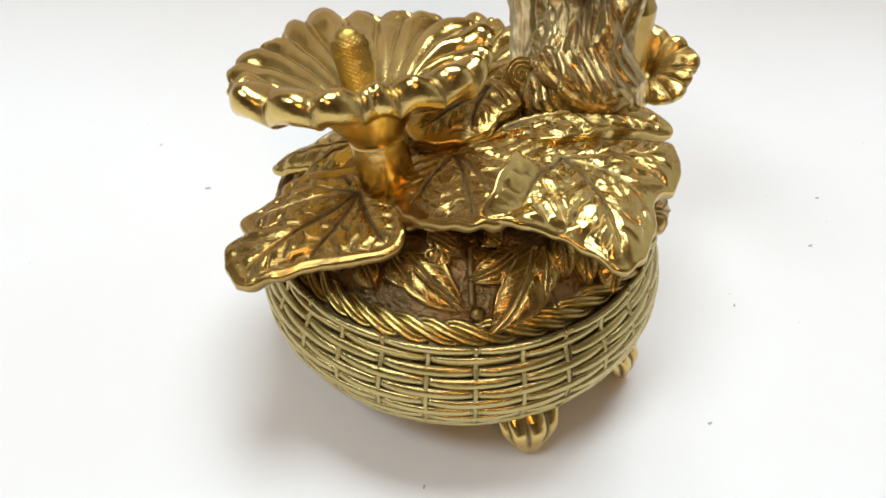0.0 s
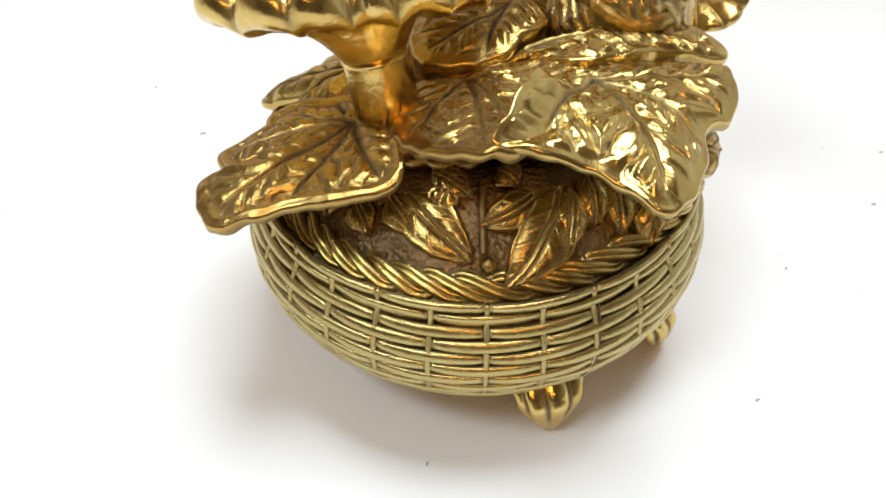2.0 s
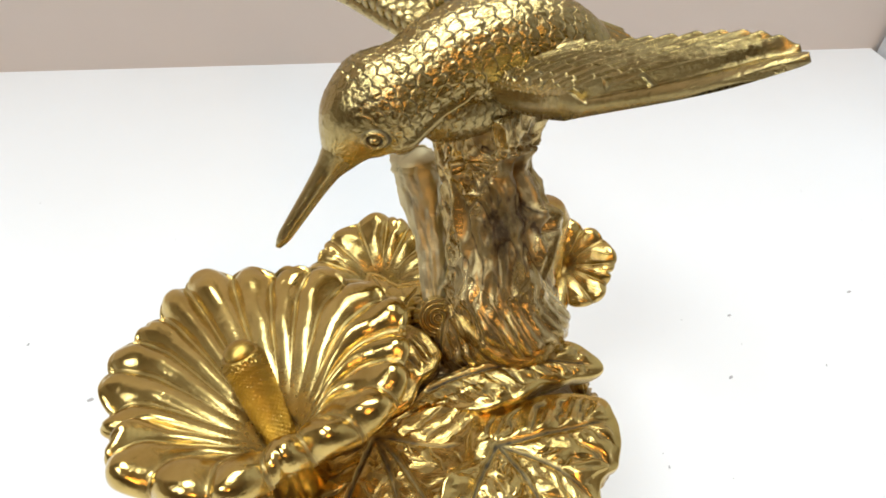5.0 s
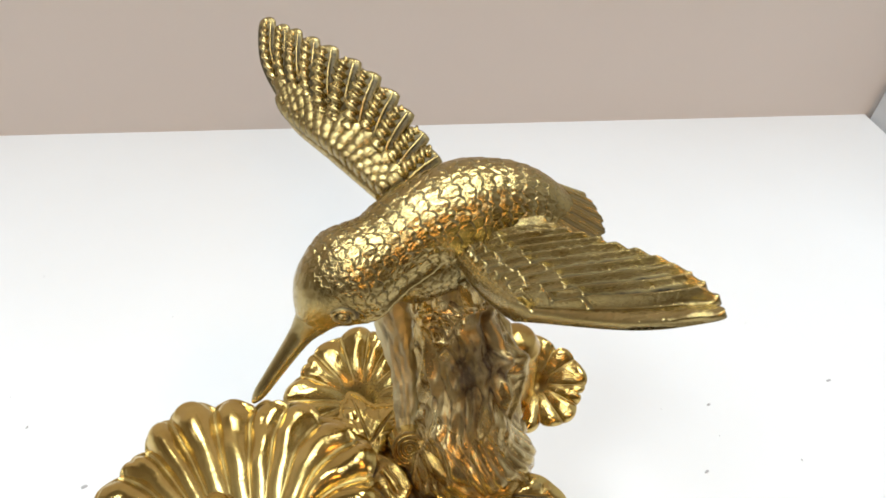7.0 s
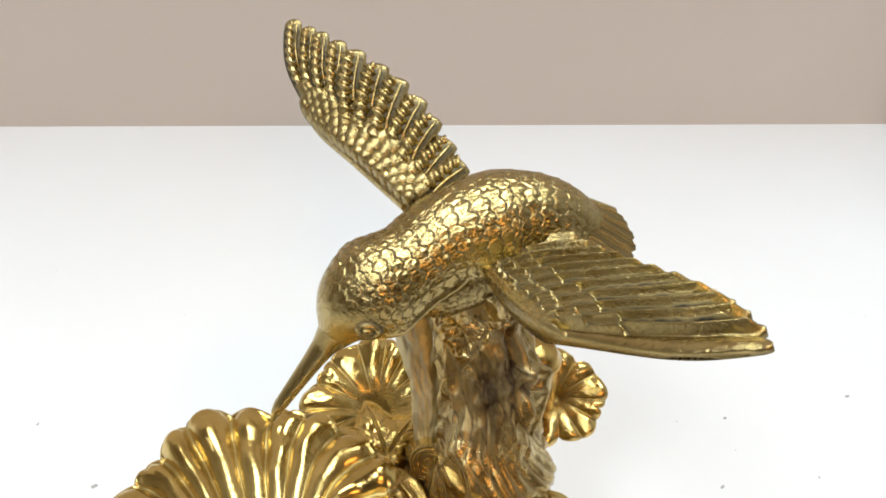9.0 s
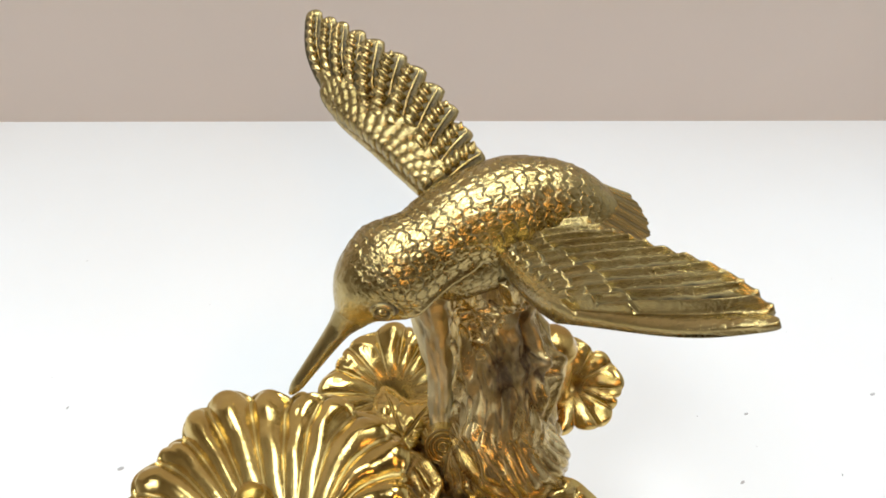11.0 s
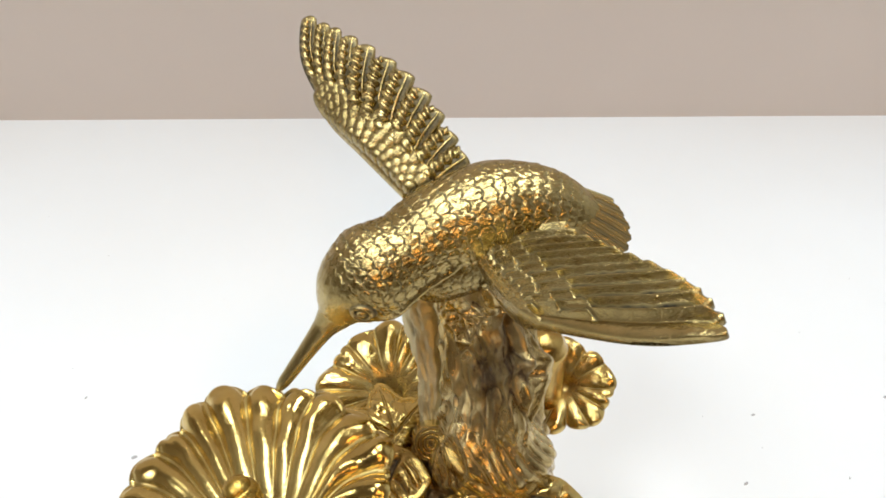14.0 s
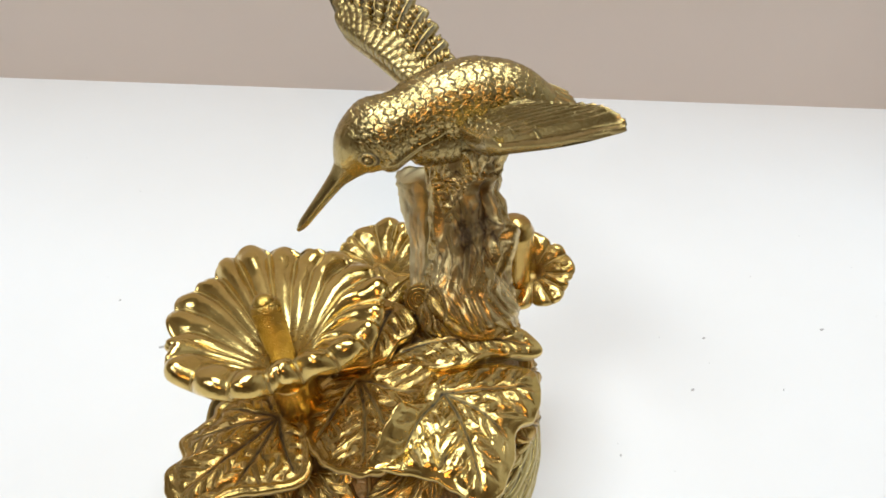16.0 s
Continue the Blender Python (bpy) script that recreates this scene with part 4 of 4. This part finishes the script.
def bird():
    sc = Sculpt()
    # body
    path = spline(BODY_PATH, 420)
    radii = np.interp(np.linspace(0, 1, 420), np.linspace(0, 1, len(BODY_R)), BODY_R)
    k = np.ones(25) / 25
    radii[12:-12] = np.convolve(radii, k, "valid")
    nv = 320
    s = np.linspace(0, 1, 420)[:, None] * np.ones((1, nv))
    a = np.linspace(0, 2 * math.pi, nv, endpoint=False)[None, :] * np.ones((420, 1))
    wobble = smooth_noise(np.stack([np.cos(a) * 3, np.sin(a) * 3, s * 14], axis=-1), 1.0, 9.0)
    h, g = scales(s + 0.006 * wobble, a + 0.06 * np.roll(wobble, 40, axis=1), 29, 23, 0.00125)
    mask = step(s, 0.13, 0.20) * (1 - step(s, 0.80, 0.92))
    plain = smooth_noise(np.stack([np.cos(a) * 9, np.sin(a) * 9, s * 48], axis=-1), 1.0, 5.0)
    turned = (a + math.pi) % (2 * math.pi) - math.pi
    line = -0.34 + 0.55 * s
    span = step(s, 0.03, 0.08) * (1 - step(s, 0.42, 0.50))
    jaw = np.exp(-((turned - line) / 0.10) ** 2) * span
    crease = np.exp(-((turned - line + 0.22) / 0.07) ** 2) * span
    mask = mask * (1 - step(line + 0.16 - turned, 0.0, 0.12) * span)
    pts = tube_points(path, radii, nv, relief=lambda ss, aa: h * mask + 0.00010 * plain + 0.0011 * jaw - 0.0007 * crease)
    sc.grid(pts, 1.0 * g * mask + 0.18 * step(plain, 0.1, 0.6) + 0.8 * crease, wrap_v=True, cap_start=True, cap_end=True)
    # the breast under the jaw line
    bp = spline([(0.0105, 0.0285, 0.1350), (0.0160, 0.0305, 0.1332), (0.0240, 0.0350, 0.1325), (0.0340, 0.0385, 0.1335)], 120)
    br = np.interp(np.linspace(0, 1, 120), [0, 0.25, 0.7, 1], [0.0045, 0.0072, 0.0082, 0.0070])
    s2 = np.linspace(0, 1, 120)[:, None] * np.ones((1, 140))
    a2 = np.linspace(0, 2 * math.pi, 140, endpoint=False)[None, :] * np.ones((120, 1))
    h2, g2 = scales(s2, a2, 11, 19, 0.0011)
    sc.grid(tube_points(bp, br, 140, relief=lambda ss, aa: h2), 0.15 + 0.6 * g2, wrap_v=True, cap_start=True, cap_end=True)
    # beak, with a groove along each side
    bp = spline(BEAK, 30)
    br = np.interp(np.linspace(0, 1, 30), [0, 0.2, 0.4, 0.75, 0.95, 1], [0.0046, 0.0038, 0.0027, 0.0019, 0.0014, 0.0005])
    groove = lambda ss, aa: -0.00035 * np.exp(-((np.abs(np.cos(aa)) - 1) / 0.06) ** 2) * (ss > 0.05)
    bw = 0.5 * np.exp(-((np.abs(np.cos(np.linspace(0, 2 * math.pi, 32, endpoint=False))) - 1) / 0.03) ** 2)[None, :] * np.ones((30, 1))
    sc.grid(tube_points(bp, br, 32, relief=groove), bw, wrap_v=True, cap_start=True, cap_end=True)
    # eyes
    for eye, out in EYES:
        out = unit(out)
        e1 = unit(np.cross(out, (0, 0, 1)))
        e2 = np.cross(e1, out)
        b = np.linspace(0, 2 * math.pi, 28, endpoint=False)
        rows, wash = [], []
        for rr, hh, ww in [(0.00002, 0.0012, 0), (0.0005, 0.0011, 0), (0.0009, 0.0008, 0.1), (0.0011, 0.0001, 1.0), (0.0013, 0.0002, 0.8), (0.0016, 0.0009, 0), (0.0020, 0.0008, 0), (0.0024, -0.0002, 0.9), (0.0030, -0.0012, 0.4)]:
            rows.append(np.array(eye) + rr * (1.15 * np.cos(b)[:, None] * e1 + 0.9 * np.sin(b)[:, None] * e2) + hh * out)
            wash.append(np.full(28, float(ww)))
        sc.grid(np.array(rows), np.array(wash), wrap_v=True)
    # tail fan
    t0, t1, tside, tup = (np.array(v, dtype=float) for v in TAIL)
    nu, nv = 60, 150
    u, v = np.linspace(0, 1, nu)[:, None], np.linspace(-1, 1, nv)[None, :]
    steps = np.abs(np.sin(3.5 * math.pi * v)) ** 0.6
    run = u * (1 - 0.10 * v * v - 0.14 * np.maximum(-v, 0) ** 3 - 0.20 * np.maximum(v, 0) ** 2 - 0.07 * (1 - steps) * step(u, 0.6, 1.0))
    rays = np.cos(84 * v + 3.0 * np.sin(3 * v)) * step(u, 0.25, 0.5)
    vane = np.cos(7 * math.pi * v) * step(u, 0.35, 0.6)
    rise = 0.0044 * (1 - v * v) * (1 - 0.6 * u) + 0.00012 * rays + 0.00016 * vane
    fan = t0 + run[..., None] * (t1 - t0) + (0.12 + v * (0.86 + 0.24 * u))[..., None] * tside + rise[..., None] * tup
    low = fan - (0.0009 + 0 * rise)[..., None] * tup
    groove = 0.45 * np.clip(-rays, 0, 1) + 0.4 * np.clip(-vane, 0, 1) + 0.2
    sc.grid(np.concatenate([fan, low[::-1]]), np.concatenate([groove, groove[::-1]]))
    # wings
    wing(sc, **FAR_WING)
    cast_wing(sc, **NEAR_WING)
    return sc.build("bird_figure", BIRD, ornament, "brass hummingbird figure with spread wings and scaled back")


def cast_wing(sc, arm, trail, top, feathers=11, bow=0.0026):
    """A wing cast as one sheet: a smooth leading band, ridged flight feathers with a stepped edge, two tiers of coverts and a scaled arm."""
    units, per, nd = feathers + 1, 20, 170
    nq = units * per
    up = unit(top)
    cell = (np.arange(nq) + 0.5) / per
    index = np.floor(cell)
    f = ((cell - index - 0.5) * 2)[:, None]
    Q, d = (cell / units)[:, None], np.linspace(0, 1, nd)[None, :]
    start, far = spline(arm, nq), spline(trail, nq)
    ahead = unit(start[0] - start[-1])
    # every feather ends square to its own length, with a round tip
    reach = np.ones(nq)
    for k in range(units):
        rows = np.where(index == k)[0]
        mid = rows[len(rows) // 2]
        run = unit(far[mid] - start[mid])
        for i in rows:
            reach[i] = (far[mid] - start[i]).dot(run) / (far[i] - start[i]).dot(run)
    width = 0.06 + 0.06 * Q[:, 0]
    reach -= width * np.abs(f[:, 0]) ** 2.0
    reach[index == 0] -= 0.05 * (0.5 - 0.5 * f[index == 0, 0]) ** 2
    P = start[:, None, :] + (far - start)[:, None, :] * (d * reach[:, None])[..., None] + ahead * (bow * (1 - Q) ** 2 * np.sin(math.pi * d ** 1.5))[..., None]
    wear = smooth_noise(P * 420, 1.0, 6.0)
    fine = smooth_noise(P * 1300, 1.0, 2.0)
    band = 1 - step(Q * units, 1.15, 1.45)
    grow = step(d, 0.05, 0.5)
    vane = np.clip(1 - f ** 2, 0, 1) ** 0.7
    h = (0.0019 * vane + 0.0010 * np.exp(-((f + 0.05) / 0.24) ** 2)) * grow * (1 - 0.75 * step(d, 0.93, 1.0)) * (1 - band)
    wash = 1.0 * step(np.abs(f), 0.35, 0.85) * (1 - band) * (0.9 + 0.4 * wear) * (1 - 0.6 * step(d, 0.86, 0.96)) + 0.16 + 0.3 * wear
    h = h + band * 0.0010 * np.sin(math.pi * np.clip(Q * units / 1.4, 0, 1)) ** 0.5 * (1 - 0.6 * step(d, 0.85, 1.0))
    wash = wash * (1 - 0.6 * band)
    # coverts, the outer tier first
    for ends, deep, lift, count, shift in ((0.46, 0.20, 0.0010, 11, 0.5), (0.29, 0.17, 0.0015, 12, 0.0), (0.17, 0.10, 0.0019, 13, 0.5)):
        g = (Q - 0.085) / 0.915 * count + shift
        k = np.floor(g)
        g = (g - k - 0.5) * 2
        tip = ends + 0.02 * np.sin(k * 2.3) - 0.055 * np.abs(g) ** 2.2 - 0.05 * Q
        inside = (1 - step(d, tip - 0.012, tip + 0.004)) * step(Q, 0.085, 0.11)
        over = lift + 0.0006 + 0.0011 * np.clip(1 - g ** 2, 0, 1) ** 0.6 + 0.0006 * np.exp(-(g / 0.2) ** 2) - 0.0007 * np.clip((tip - d) / deep, 0, 1.3)
        h = h * (1 - inside) + inside * np.maximum(h, over)
        wash = wash * (1 - inside) + inside * (0.15 + 0.7 * np.abs(g) ** 4 + 0.3 * wear)
        wash = np.maximum(wash, 0.8 * np.exp(-((d - tip - 0.012) / 0.012) ** 2) * step(Q, 0.085, 0.11))
    # small scales over the arm
    bumps, groove = scales(d * 4.0 * np.ones((nq, 1)), Q * 2 * math.pi * np.ones((1, nd)), 5, 17, 0.0005)
    arm_part = 1 - step(d, 0.09, 0.15)
    h = h * (1 - arm_part) + arm_part * (0.0028 + bumps)
    wash = wash * (1 - arm_part) + arm_part * (0.2 + 0.5 * groove)
    h = h + (0.0014 * Q - 0.0002 * (1 - Q)) * np.sin(math.pi * (0.08 + 0.92 * d)) - 0.0016 * (1 - step(d, 0.0, 0.035)) ** 2 + 0.00006 * wear + 0.00006 * fine
    upper = P + h[..., None] * up
    lower = P - (0.0009 + 0.0008 * (1 - d) ** 2 - (0.0012 * Q - 0.0002 * (1 - Q)) * np.sin(math.pi * (0.08 + 0.92 * d)))[..., None] * up
    # The lower sheet carries one even darker tone.
    sc.grid(np.concatenate([upper, lower[:, ::-1]], axis=1), np.concatenate([np.clip(wash, 0, 1), 0.35 * np.ones((nq, nd))], axis=1), wrap_v=True, cap_start=True, cap_end=True)


def wing(sc, root_lead, lead, tip, root_trail, top, feathers=11, bulge=0.003, rope_deep=0.26, ridge=0.42, bow=0.002, dimming=0.1, trail=(), arm=1.0, plump=0.42, stack=1.0, covert=0.6):
    """A spread wing: flight feathers fan from the arm (root_lead to lead) to a stepped edge (tip to root_trail), coverts over the arm."""
    # An even dark tone stands in for dark surroundings mirrored in the feathers.
    A, L, T, D, up = (np.array(v, dtype=float) for v in (root_lead, lead, tip, root_trail, top))
    up = unit(up)
    edge = spline([T] + [np.array(v) for v in trail] + [D], feathers)
    along = unit(T - L)
    ahead = -(edge[feathers // 2] - L)
    ahead = unit(ahead - along * ahead.dot(along))
    for i in range(feathers):
        q = i / (feathers - 1)
        start = L + (A - L) * min(1.0, 0.02 + 1.0 * q)
        end = edge[i]
        start = start + (end - start) * 0.10
        mid = 0.5 * (start + end) + up * bulge * (1 - 0.5 * q) + ahead * bow * (1 - q) ** 2
        p = spline([start, mid, end], 90) - up * 0.0005 * (i % 2)
        span = np.linalg.norm(edge[min(i + 1, feathers - 1)] - edge[max(i - 1, 0)]) * (0.5 if 0 < i < feathers - 1 else 1.0)
        wide = max(0.0016, 0.62 * span)
        s = np.linspace(0, 1, 90)
        rr = np.interp(s, [0, 0.3, 0.86, 0.95, 0.985, 1], [0.75 * wide, 0.85 * wide, wide, 0.9 * wide, 0.6 * wide, 0.1 * wide])
        aa = np.linspace(0, 2 * math.pi, 24, endpoint=False)
        wash = np.ones((90, 1)) * (0.95 * step(np.sin(aa), 0.15, 0.6) * (0.75 + 0.25 * np.abs(np.cos(aa))))[None, :]
        wash = np.maximum(wash * (1 - step(s, 0.86, 0.97))[:, None], dimming)
        sc.grid(tube_points(p, rr, 24, up=up, squash=plump), wash, wrap_v=True, cap_start=True, cap_end=True)
        tan, sid, tp = frames(p, up)
        for off, rad, twist in ((0.0, ridge, rope_deep), (0.62, 0.11, 0.0)):
            rod = (p + tp * (rr * (plump - 0.12 * off))[:, None] + sid * (rr * off)[:, None])[6:86]
            girth = np.interp(np.linspace(0, 1, 80), [0, 0.1, 0.8, 0.95, 1], [0.4, 1, 0.9, 0.7, 0.3]) * rad * wide
            length = np.linalg.norm(end - start)
            cord = lambda ss, ang: twist * rad * wide * np.cos(2 * ang - 2 * math.pi * ss * length / 0.0025)
            sc.grid(tube_points(rod, girth, 18, up=up, relief=cord), 0.5 * dimming * np.ones((80, 18)), wrap_v=True, cap_start=True, cap_end=True)
    for tier, (reach, lift, wide_share, from_q) in enumerate(((0.50, 0.0002, 0.52, 0.08), (0.39, 0.0010, 0.50, 0.06), (0.28, 0.0017, 0.50, 0.04), (0.17, 0.0022, 0.50, 0.03))):
        count = feathers + tier
        lift = lift * stack
        for i in range(count + 1):
            q = from_q + (1 - from_q) * (i + 0.5 * (tier % 2)) / (count + 0.5)
            start = L + (A - L) * q + up * 0.0004
            far = np.array([np.interp(q * (feathers - 1), np.arange(feathers), edge[:, k]) for k in range(3)])
            end = start + (far - start) * (reach - 0.03 * (i % 2))
            start = start + (far - start) * max(0.0, reach - 0.26)
            sway = ahead * bow * (1 - q) ** 2 * 2.0
            root = 0.25 if reach < 0.30 else 0.8
            p = spline([start + up * (lift + bulge * 0.75) * root + sway * reach * 0.5, 0.5 * (start + end) + up * (lift + bulge * 0.85) + sway * reach, end + up * (lift + bulge * 0.60) + sway * reach], 30)
            wide = wide_share * np.linalg.norm(A - L) / (count - 2) + 0.03 * np.linalg.norm(end - start)
            rr = np.interp(np.linspace(0, 1, 30), [0, 0.3, 0.78, 0.90, 0.96, 1], [0.7 * wide, 0.95 * wide, wide, 0.8 * wide, 0.5 * wide, 0.1 * wide])
            aa = np.linspace(0, 2 * math.pi, 24, endpoint=False)
            wash = np.ones((30, 1)) * (0.9 * np.exp(-((np.abs(aa - math.pi / 2) - 1.25) / 0.38) ** 2))[None, :]
            wash = np.maximum(wash, 0.9 * step(np.linspace(0, 1, 30), 0.92, 0.97)[:, None])
            barbs = lambda ss, ang: 0.00008 * np.sin(46 * ss + 9 * np.abs(ang - math.pi / 2)) + wide * 0.16 * np.exp(-((ang - math.pi / 2) / 0.25) ** 2)
            sc.grid(tube_points(p, rr, 24, up=up, squash=covert, relief=barbs), np.maximum(wash, dimming), wrap_v=True, cap_start=True, cap_end=True)
    # the flesh of the arm under the coverts
    qq, dd = np.linspace(0.0, 1.0, 30), np.linspace(-0.02, 0.46, 24)
    top_side = np.zeros((30, 24, 3))
    for i, q in enumerate(qq):
        start = L + (A - L) * q
        far = np.array([np.interp(q * (feathers - 1), np.arange(feathers), edge[:, k]) for k in range(3)])
        for j, d in enumerate(dd):
            top_side[i, j] = start + (far - start) * d + ahead * bow * (1 - q) ** 2 * 4 * max(0.0, d) * (1 - d) + up * (bulge * 0.85 + 0.0012) * math.sin(math.pi * min(1.0, 0.12 + 1.9 * (d + 0.02)) * 0.5)
    low_side = top_side - up * 0.0035
    sc.grid(np.concatenate([top_side, low_side[:, ::-1]], axis=1), 0.2 * np.ones((30, 48)), wrap_v=True)
    # the leading edge
    p = spline([A, 0.5 * (A + L) + up * 0.0006, L, L + (T - L) * 0.35 + ahead * bow * 0.9, L + (T - L) * 0.75 + ahead * bow * 0.75], 120) + up * np.interp(np.linspace(0, 1, 120), [0, 0.5, 0.8], [0.0016, 0.0012, 0.0002])[:, None]
    rr = np.interp(np.linspace(0, 1, 120), [0, 0.45, 0.7, 1], [0.0030, 0.0026, 0.0018, 0.0006]) * arm
    s2 = np.linspace(0, 1, 120)[:, None] * np.ones((1, 40))
    a2 = np.linspace(0, 2 * math.pi, 40, endpoint=False)[None, :] * np.ones((120, 1))
    h2, g2 = scales(s2, a2, 26, 6, 0.0007)
    fade = (1 - step(s2, 0.5, 0.7))
    sc.grid(tube_points(p, rr, 40, up=up, relief=lambda ss, ang: h2 * fade), 0.6 * g2 * fade, wrap_v=True, cap_start=True, cap_end=True)


BODY_PATH = [(-0.0064, 0.0215, 0.1282), (-0.0025, 0.0240, 0.1336), (0.0022, 0.0264, 0.1362), (0.0095, 0.0302, 0.1385), (0.0180, 0.0355, 0.1408), (0.0295, 0.0400, 0.1420), (0.0400, 0.0408, 0.1425), (0.0490, 0.0400, 0.1410), (0.0545, 0.0390, 0.1388)]
BODY_R = [0.0040, 0.0088, 0.0112, 0.0094, 0.0107, 0.0118, 0.0098, 0.0062, 0.0032]
BEAK = [(-0.0048, 0.0220, 0.1302), (-0.0080, 0.0205, 0.1266), (-0.0120, 0.0180, 0.1218), (-0.0199, 0.0130, 0.1120)]
EYES = [((0.0003, 0.0157, 0.1356), (-0.17, -0.95, 0.08)), ((-0.0040, 0.0310, 0.1362), (-0.5, 0.8, 0.3))]
TAIL = ((0.0390, 0.0402, 0.1440), (0.0590, 0.0318, 0.1374), (0.0030, 0.0062, 0.0045), (0.30, -0.40, 0.87))
NEAR_WING = dict(arm=((0.0300, 0.0012, 0.1498), (0.0284, 0.0062, 0.1470), (0.0268, 0.0149, 0.1425), (0.0258, 0.0237, 0.1384), (0.0262, 0.0300, 0.1362), (0.0290, 0.0345, 0.1362)),
                 trail=((0.0546, -0.0203, 0.1704), (0.0558, -0.0162, 0.1695), (0.0561, -0.0112, 0.1679), (0.0560, -0.0066, 0.1659), (0.0551, -0.0016, 0.1634), (0.0534, 0.0039, 0.1602),
                        (0.0513, 0.0092, 0.1570), (0.0498, 0.0141, 0.1542), (0.0480, 0.0193, 0.1511), (0.0464, 0.0250, 0.1479), (0.0457, 0.0310, 0.1451)), top=(-0.419, 0.349, 0.838))
FAR_WING = dict(root_lead=(0.0112, 0.0480, 0.1400), lead=(-0.0098, 0.0816, 0.1391), tip=(-0.0162, 0.0990, 0.1606), root_trail=(0.0232, 0.0560, 0.1470), top=(-0.45, -0.45, 0.75), dimming=0.2, arm=0.6,
                trail=((-0.0042, 0.0895, 0.1592), (0.0120, 0.0730, 0.1560)))
bird()


# ---------------------------------------------------------------- marks on the table
def dust():
    """Crumbs on the table."""
    rng = random.Random(4)
    verts, faces = [], []

    def fleck(x, y, length, width, turn):
        n0, k = len(verts), 9
        for ring, h in ((1.0, 0.00003), (0.55, 0.00022)):
            for i in range(k):
                a = 2 * math.pi * i / k
                r = ring * (0.75 + 0.5 * rng.random())
                u, v = length * r * math.cos(a), width * r * math.sin(a)
                verts.append((x + u * math.cos(turn) - v * math.sin(turn), y + u * math.sin(turn) + v * math.cos(turn), h))
        for i in range(k):
            j = (i + 1) % k
            faces.append((n0 + i, n0 + j, n0 + k + j, n0 + k + i))
        faces.append(tuple(n0 + k + i for i in range(k)))

    for x, y, size in ((0.139, 0.0445, 0.0008), (0.153, 0.0745, 0.0007), (0.0998, 0.0112, 0.0005), (0.0785, -0.0370, 0.0006), (-0.0054, -0.0609, 0.0004), (-0.0955, 0.0610, 0.0010), (0.214, 0.082, 0.0009),
                       (0.1806, 0.0456, 0.0004), (-0.1226, 0.0884, 0.0005)):
        fleck(x, y, size * 1.5, size * 0.7, rng.uniform(0.2, 1.4))
    for i in range(26):
        fleck(rng.uniform(-0.22, 0.30), rng.uniform(-0.10, 0.22), rng.uniform(0.00015, 0.0003), 0.00015, rng.uniform(0, 3))
    ob = mesh_object("dust", verts, faces, DIRT, smooth=False)
    tagged(ob, "small grey crumbs on the white table", "dust", kind="stuff")


dust()
